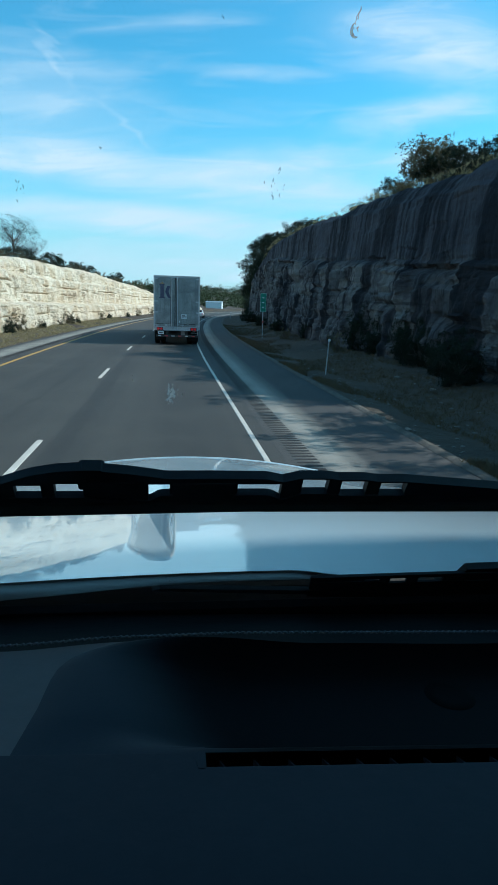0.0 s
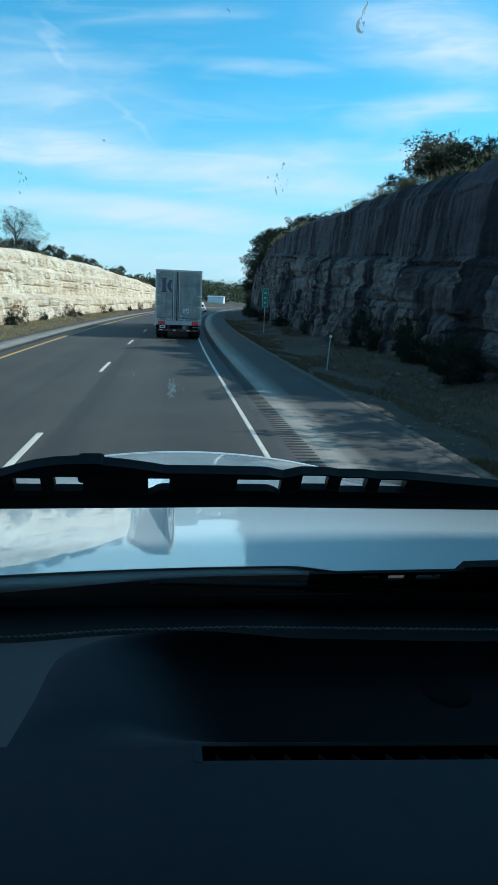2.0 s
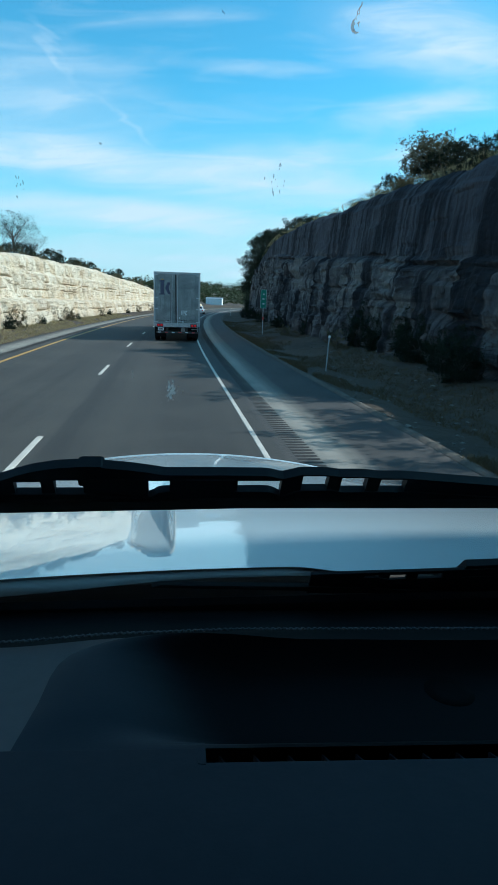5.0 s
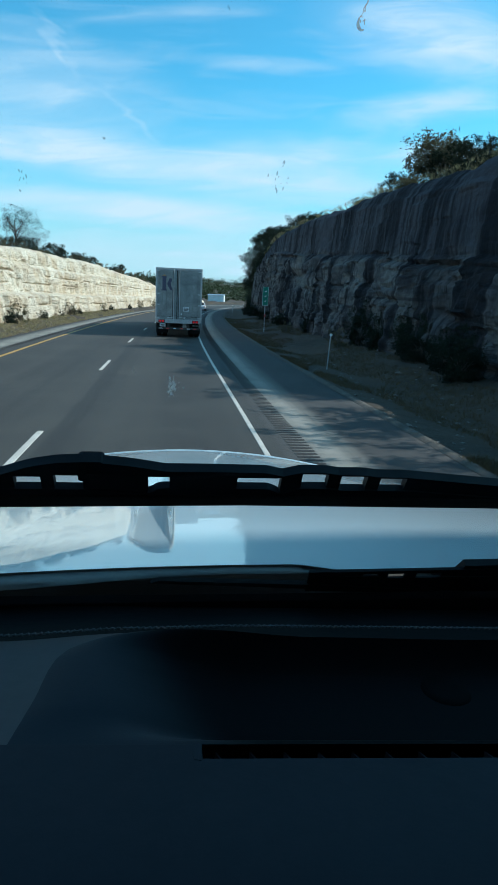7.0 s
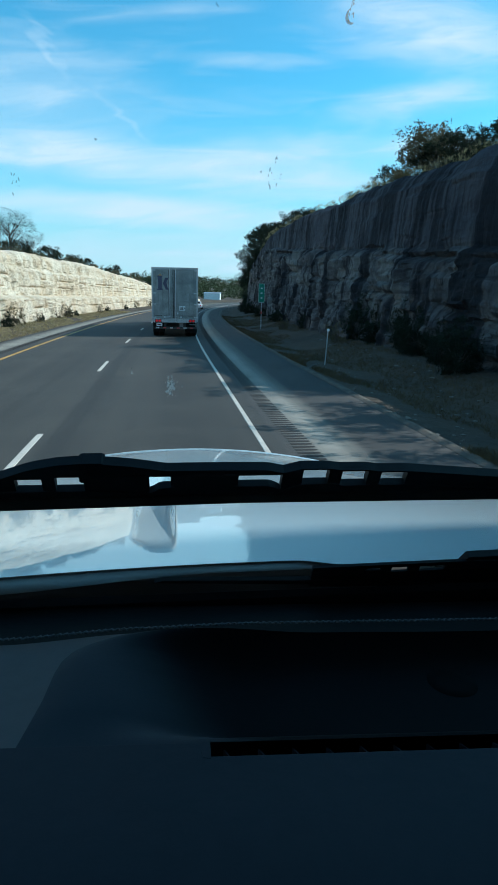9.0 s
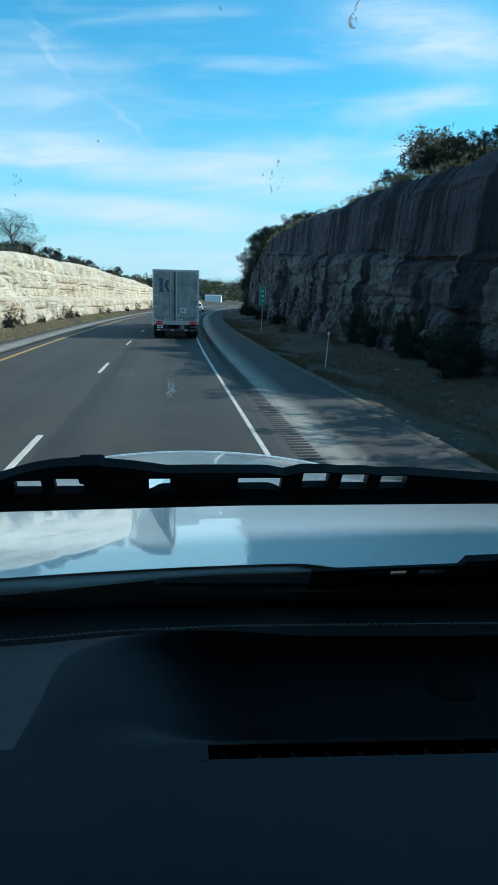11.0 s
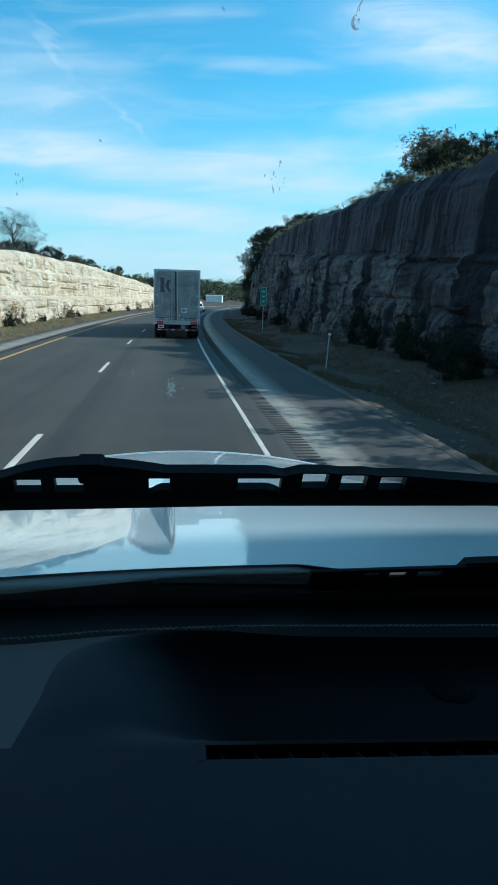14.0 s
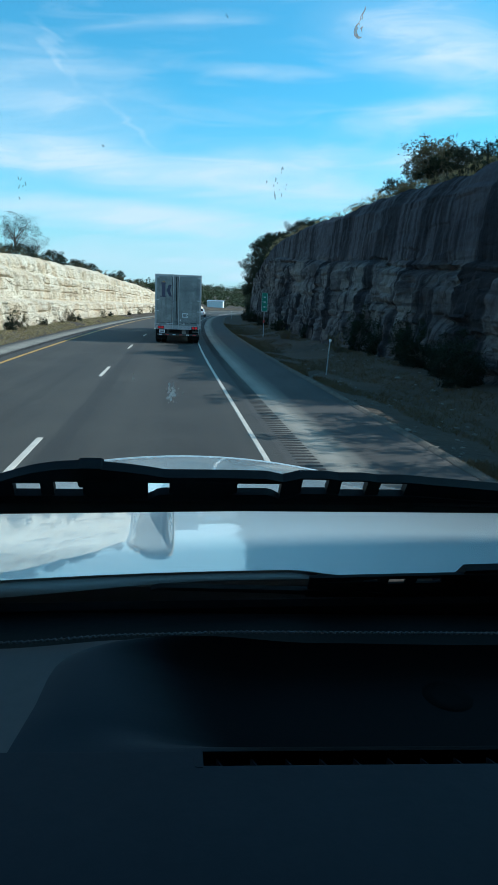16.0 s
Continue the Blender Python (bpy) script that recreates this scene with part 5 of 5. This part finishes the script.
pane = slab(bmesh.new(), [on_glass(MID - 0.92, -0.03), on_glass(MID + 0.92, -0.03), on_glass(MID + 0.92, 0.90), on_glass(MID - 0.92, 0.90)], OUT * 0.005)
glass = own_part("windscreen", pane, GLASS, None, "clear raked windscreen with dried smears")
glass.visible_shadow = False


def smear(name, x, w, wide, high, n, material, seed, label=""):
    r, b = random.Random(seed), bmesh.new()
    for _ in range(n):
        cx, cw = x + r.gauss(0, wide), w + r.gauss(0, high)
        a, s = r.uniform(-0.5, 0.5), r.uniform(0.0002, 0.0006)
        long = s * r.uniform(1.5, 4)
        v = [on_glass(cx + s * cos(k) * 1.0 + long * sin(k) * sin(a), cw + long * sin(k) * cos(a), 0.0055) for k in (0, 1.05, 2.1, 3.14, 4.2, 5.24)]
        b.faces.new([b.verts.new(q) for q in v])
    return own_part(name, b, material, glass, label)


bm = bmesh.new()


def stroke(line, wide):
    """A dried streak along a line of (x, w), thick in its middle."""
    n, left, right = len(line), [], []
    for i, (x, w) in enumerate(line):
        (xa, wa), (xb, wb) = line[max(0, i - 1)], line[min(n - 1, i + 1)]
        d = Vector((-(wb - wa), xb - xa)).normalized() * wide * (0.12 + sin(pi * (i + 0.4) / n))
        left.append(bm.verts.new(on_glass(x + d.x, w + d.y, 0.0056)))
        right.append(bm.verts.new(on_glass(x - d.x, w - d.y, 0.0056)))
    for i in range(n - 1):
        bm.faces.new((left[i], left[i + 1], right[i + 1], right[i]))


stroke([(0.1108 + 0.0031 * cos(2.3 + 0.29 * i), 0.6185 + 0.0042 * sin(2.3 + 0.29 * i)) for i in range(11)], 0.0009)
stroke([(0.1088 + 0.0005 * i + 0.0004 * sin(2.1 * i), 0.6215 + 0.0018 * i) for i in range(6)], 0.00026)
stroke([(0.1100 + 0.0004 * i + 0.0003 * sin(2.6 * i), 0.6235 + 0.0017 * i) for i in range(5)], 0.00022)
own_part("insect_smear", bm, SPLAT, glass, "dried orange-brown insect smear")
smear("insect_spots", 0.1092, 0.6185, 0.0012, 0.0040, 9, SPLAT, 1)
smear("dirt_speck", 0.0715, 0.5225, 0.0030, 0.0055, 14, SPECK, 2)
smear("dirt_speck", -0.1035, 0.5100, 0.0022, 0.0040, 8, SPECK, 3)
smear("dirt_speck", 0.0590, 0.4537, 0.0015, 0.0020, 6, SPECK, 4)
smear("pale_smear", 0.0005, 0.3290, 0.0016, 0.0042, 70, DUST, 5, "pale dried splash")
smear("pale_smear", 0.0025, 0.3320, 0.0010, 0.0030, 34, DUST, 15)
smear("pale_smear", 0.0010, 0.3285, 0.0055, 0.0065, 16, DUST, 16)
smear("pale_smear", -0.0314, 0.3469, 0.0010, 0.0018, 5, DUST, 6)
smear("dirt_speck", 0.0840, 0.4880, 0.0012, 0.0020, 5, SPECK, 7)
smear("dirt_speck", 0.1900, 0.5600, 0.0006, 0.0010, 2, SPECK, 8)
smear("dirt_speck", -0.045, 0.5400, 0.0006, 0.0010, 2, SPECK, 9)
smear("dirt_speck", 0.030, 0.6200, 0.0006, 0.0010, 2, SPECK, 10)

# the raised wiper: a bridge with slots over a rubber blade
wiper = thing("wiper", 0, 0, 0, "", "")
wiper.parent = own
wiper["label"] = "black wiper lying across the pane"


def strip_on_glass(bm, lower, upper, out0, thick):
    """A bar between two edge lines of (x, w) with the same x."""
    ring = [on_glass(x, w, out0) for x, w in lower] + [on_glass(x, w, out0) for x, w in reversed(upper)]
    return slab(bm, ring, OUT * thick)


def edge(table, x):
    for (x0, w0), (x1, w1) in zip(table, table[1:]):
        if x <= x1:
            return w0 + (w1 - w0) * (x - x0) / (x1 - x0)
    return table[-1][1]


TOP = ((-0.60, 0.1360), (-0.22, 0.1850), (-0.1705, 0.2025), (-0.1469, 0.2126), (-0.1353, 0.2167), (-0.1126, 0.2217), (-0.0914, 0.2235), (-0.0653, 0.2219), (-0.0400, 0.2187), (-0.0144, 0.2137), (-0.0046, 0.2112), (0.0470, 0.2113), (0.1008, 0.2105), (0.1120, 0.2079), (0.1185, 0.2044), (0.1568, 0.2035), (0.1979, 0.2008), (0.2474, 0.1935), (0.3079, 0.1878), (0.3724, 0.1799), (0.62, 0.1430))
HOLES = ((-0.1562, -0.1295), (-0.1165, -0.0876), (-0.0215, 0.0008), (0.0716, 0.1185), (0.1403, 0.1687), (0.1829, 0.2118), (0.2266, 0.2559))
HIGH = ((-0.6, 0.1660), (-0.1543, 0.2013), (-0.1279, 0.2012), (-0.1148, 0.2038), (-0.0864, 0.2037), (-0.0212, 0.2027), (0.0008, 0.2027), (0.0706, 0.2025), (0.1167, 0.2024), (0.1381, 0.2095), (0.1661, 0.2095), (0.1801, 0.2068), (0.2085, 0.2068), (0.2235, 0.2040), (0.2525, 0.2040), (0.6, 0.1660))
LOW = ((-0.6, 0.1520), (-0.1583, 0.1845), (-0.1312, 0.1844), (-0.1181, 0.1844), (-0.0888, 0.1843), (-0.0218, 0.1786), (-0.0188, 0.1795), (-0.0105, 0.1867), (0.0008, 0.1875), (0.0723, 0.1873), (0.1042, 0.1872), (0.1119, 0.1844), (0.1208, 0.1779), (0.1316, 0.1853), (0.1423, 0.1889), (0.1711, 0.1889), (0.1856, 0.1860), (0.2149, 0.1859), (0.2297, 0.1859), (0.2594, 0.1858), (0.6, 0.1520))
FLOOR = ((-0.6, 0.1370), (-0.175, 0.1730), (0.08, 0.1735), (0.36, 0.1700), (0.6, 0.1270))


def bridge_bar(bm, lower, upper, x0, x1, n, out0, thick):
    xs = [x0 + (x1 - x0) * i / n for i in range(n + 1)]
    strip_on_glass(bm, [(x, edge(lower, x)) for x in xs], [(x, max(edge(upper, x), edge(lower, x) + 0.002)) for x in xs], out0, thick)


bm = bmesh.new()
bridge_bar(bm, HIGH, TOP, -0.30, 0.42, 120, 0.012, 0.012)
own_part("arm", bm, BLACK, wiper)
bm = bmesh.new()
xs = [-0.30] + [x for h in HOLES for x in h] + [0.42]
for a, b in zip(xs[::2], xs[1::2]):
    bridge_bar(bm, LOW, HIGH, a, b, 6, 0.012, 0.010)
bridge_bar(bm, FLOOR, LOW, -0.30, 0.42, 160, 0.010, 0.010)
own_part("bridge", bm, BLACK, wiper, "slotted black bridge")
bm = bmesh.new()
bridge_bar(bm, ((-0.6, 0.150), (-0.175, 0.1600), (0.08, 0.1650), (0.37, 0.1620), (0.6, 0.150)), ((-0.6, 0.172), (-0.17, 0.1765), (0.08, 0.1772), (0.36, 0.1735), (0.6, 0.16)), -0.32, 0.44, 40, 0.006, 0.012)
own_part("blade", bm, RUBBER, wiper, "dull rubber blade")
bm = bmesh.new()
strip_on_glass(bm, [(-0.0920, 0.1977), (-0.0900, 0.1951), (-0.0711, 0.1968), (-0.0669, 0.2002), (-0.0647, 0.2079)],
               [(-0.0921, 0.2195), (-0.0901, 0.2228), (-0.0872, 0.2237), (-0.0682, 0.2238), (-0.0655, 0.2213)], 0.012, 0.015)
own_part("clip", bm, BLACK, wiper)
bm = bmesh.new()
strip_on_glass(bm, [(-0.083, 0.187), (-0.0245, 0.190)], [(-0.083, 0.206), (-0.0245, 0.206)], 0.010, 0.013)
strip_on_glass(bm, [(0.004, 0.185), (0.068, 0.185)], [(0.004, 0.205), (0.068, 0.205)], 0.010, 0.013)
own_part("joint", bm, BLACK, wiper)

# the second wiper, parked low, with its pivot
parked = thing("wiper", 0, 0, 0, "", "")
parked.parent = own
parked["label"] = "black wiper parked at the foot of the pane"
bm = bmesh.new()
ARM_XS = (0.1754, 0.20, 0.24, 0.245, 0.262, 0.278, 0.30, 0.315, 0.348, 0.36, 0.60)


def arm_top(x):
    return 0.0355 + 0.022 * (min(x, 0.40) - 0.1754) - 0.02 * max(0, x - 0.40)


strip_on_glass(bm, [(x, arm_top(x) - 0.0065) for x in ARM_XS], [(x, arm_top(x)) for x in ARM_XS], 0.006, 0.004)
own_part("arm", bm, BLACK, parked)
bm = bmesh.new()
for a, b in ((0.1754, 0.245), (0.264, 0.278), (0.300, 0.315), (0.348, 0.60)):
    strip_on_glass(bm, [(x, arm_top(x) - 0.0165) for x in (a, b)], [(x, arm_top(x) - 0.0064) for x in (a, b)], 0.006, 0.003)
strip_on_glass(bm, [(x, -0.004 - 0.056 * (x - 0.1754)) for x in ARM_XS], [(x, arm_top(x) - (0.0100 if x < 0.264 else 0.0150)) for x in ARM_XS], 0.005, 0.003)
own_part("bridge", bm, BLACK, parked)
bm = bmesh.new()
strip_on_glass(bm, [(0.365, 0.012), (0.47, 0.006)], [(0.376, 0.0450), (0.47, 0.0480)], 0.008, 0.010)
rod(bm, on_glass(0.366, 0.016, 0.006), on_glass(0.366, 0.016, 0.020), 0.011, 0.008, 14)
own_part("pivot", bm, BLACK, parked)
bm = bmesh.new()
strip_on_glass(bm, [(-0.02, 0.019), (0.1754, 0.004), (0.50, -0.03)], [(-0.01, 0.024), (0.1754, 0.013), (0.50, -0.02)], 0.003, 0.006)
own_part("blade", bm, RUBBER, parked)

# cowl under the wipers, and the black band at the foot of the pane
bm = bmesh.new()
ring = [(0.66, 1.79), (0.90, 1.82), (0.90, 1.84), (0.765, 1.880), (0.742, 1.893), (0.738, 1.885), (0.75, 1.86), (0.66, 1.81)]
slab(bm, [(MID - 0.90, y, z) for y, z in ring], (1.80, 0, 0))
own_part("cowl", bm, BLACK, None, "black plastic cowl")

# dashboard
def dash_sheet(bm, x0, x1, nx, ys, height):
    xs = [x0 + (x1 - x0) * i / nx for i in range(nx + 1)]
    grid = [[bm.verts.new((x, y, height(x, y))) for x in xs] for y in ys]
    low = [[bm.verts.new((x, y, height(x, y) - 0.03)) for x in xs] for y in (ys[0], ys[-1])]
    for a, b in zip(grid, grid[1:]):
        for i in range(nx):
            bm.faces.new((a[i], a[i + 1], b[i + 1], b[i]))
    for i in range(nx):
        bm.faces.new((low[0][i], low[0][i + 1], grid[0][i + 1], grid[0][i]))
        bm.faces.new((grid[-1][i], grid[-1][i + 1], low[1][i + 1], low[1][i]))
    bmesh.ops.recalc_face_normals(bm, faces=bm.faces)
    return bm


dash = thing("dashboard", 0, 0, 0, "", "")
dash.parent = own
dash["label"] = "dark vinyl dashboard with an insert painted into shade and a long vent"
DX0, DX1 = MID - 0.90, MID + 0.90


def seam_y(x):
    return 0.588 - 0.007 * smooth01(0.08, -0.05, x) - 0.017 * smooth01(-0.03, -0.17, x)


def pad_z(x, y):
    return 1.9285 - 0.25 * max(0, y - 0.56) ** 2 - 0.15 * max(0, 0.43 - y) ** 2 + 0.004 * noise.noise((x * 5, y * 5, 1)) * smooth01(0.42, 0.48, y) - 0.0002


def rim_x(y):
    """Where the insert meets the pad's painted lit tone on its driver's side."""
    return edge(((0.41, -0.114), (0.4195, -0.113), (0.478, -0.1043), (0.520, -0.1012), (0.541, -0.0975), (0.557, -0.0895), (0.567, -0.0780), (0.5735, -0.0620), (0.5785, -0.0420), (0.5825, -0.0150)), y)


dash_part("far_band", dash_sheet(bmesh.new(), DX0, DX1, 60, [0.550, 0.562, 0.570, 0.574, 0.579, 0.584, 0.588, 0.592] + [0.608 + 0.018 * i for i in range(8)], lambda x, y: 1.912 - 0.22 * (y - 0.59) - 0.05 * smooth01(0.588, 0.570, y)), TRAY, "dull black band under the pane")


def pad_piece(bm, left, right, n, height):
    """A stretch of the pad between two lines x(y), cut straight at the vent and along the seam behind."""
    rows = []
    for i in range(43):
        f = i / 42
        y = 0.4195 + 0.1625 * f
        xs = [left(y) + (right(y) - left(y)) * k / n for k in range(n + 1)]
        rows.append([bm.verts.new((x, y + (seam_y(x) - 0.582) * smooth01(0.45, 0.582, y), height(x, y))) for x in xs])
    for a, b in zip(rows, rows[1:]):
        for i in range(n):
            bm.faces.new((a[i], a[i + 1], b[i + 1], b[i]))
    return bm


dash_part("pad", pad_piece(bmesh.new(), lambda y: DX0, rim_x, 40, pad_z), DASH, "vinyl pad with its lit tone painted in", True)


def flank_z(x, y):
    k = x - rim_x(y)
    return pad_z(x, y) + 0.003 * smooth01(0, 0.012, k) * smooth01(0.42, 0.466, y) - 0.030 * smooth01(0.03, 0.17, k) * smooth01(0.60, 0.55, y) * smooth01(0.42, 0.458, y)


# the darkness in the dish comes from the colour ramp, put in as shade
dash_part("insert", pad_piece(bmesh.new(), rim_x, lambda y: DX1, 90, flank_z), INSERT, "dished insert with a moulded flank, shade painted in towards black", True)
FRONT_YS = [0.20, 0.21, 0.22, 0.24, 0.27, 0.30, 0.33, 0.36, 0.385, 0.4034, 0.404]


def front_z(x, y):
    return 1.9283 - 0.9 * max(0, 0.33 - y) ** 2 - 0.00005 - 0.0016 * smooth01(0.4198, 0.4215, y)


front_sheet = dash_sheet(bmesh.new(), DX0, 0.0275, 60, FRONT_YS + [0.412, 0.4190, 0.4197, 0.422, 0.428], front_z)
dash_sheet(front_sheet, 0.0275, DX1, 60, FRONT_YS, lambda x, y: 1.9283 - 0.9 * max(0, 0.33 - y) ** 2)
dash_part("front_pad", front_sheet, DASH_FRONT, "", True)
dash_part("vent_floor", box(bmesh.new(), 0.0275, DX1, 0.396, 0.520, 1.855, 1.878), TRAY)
for k in range(29):
    x = 0.0440 + 0.0256 * k
    bar = slab(bmesh.new(), [(x, 0.4045, 1.922), (x + 0.0014, 0.4045, 1.922), (x - 0.0052, 0.4190, 1.922), (x - 0.0066, 0.4190, 1.922)], (0, 0, -0.03))
    dash_part("vent_slat", bar, DASH_FRONT)
end = bmesh.new()
slab(end, [(0.0215, 0.4030, 1.92865), (0.0268, 0.4022, 1.92865), (0.0268, 0.4212, 1.92865), (0.0215, 0.4204, 1.92865), (0.0203, 0.4117, 1.92865)], (0, 0, -0.003))
dash_part("vent_end", end, DASH_FRONT, "rounded end of the vent")
disc = bmesh.new()
rings = []
for r, lift in ((0.0, 0.0007), (0.012, 0.0007), (0.0222, 0.0006), (0.0236, -0.001)):
    spots = [(0.262 + r * cos(2 * pi * k / 32), 0.532 + r * sin(2 * pi * k / 32)) for k in range(32)]
    rings.append([disc.verts.new((x, y, flank_z(x, y) + lift)) for x, y in (spots if r else spots[:1])])
for k in range(32):
    m = (k + 1) % 32
    disc.faces.new((rings[0][0], rings[1][k], rings[1][m]))
    for a, b in zip(rings[1:], rings[2:]):
        disc.faces.new((a[k], b[k], b[m], a[m]))
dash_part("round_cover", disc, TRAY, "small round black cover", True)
thread = bmesh.new()
for k in range(200):
    x = -0.40 + 0.0060 * k
    y = seam_y(x) + 0.0035
    rod(thread, (x, y + 0.0025, 1.9315), (x + 0.0030, y - 0.0025, 1.9327), 0.00105, None, 5)
    rod(thread, (x + 0.0030, y - 0.0025, 1.9327), (x + 0.0060, y + 0.0025, 1.9315), 0.00105, None, 5)
tagged(dash_part("stitching", thread, THREAD, "zigzag pale stitching along the pad"), kind="stuff")

white_shed(-23.0, 300.0, 1.5, -12)
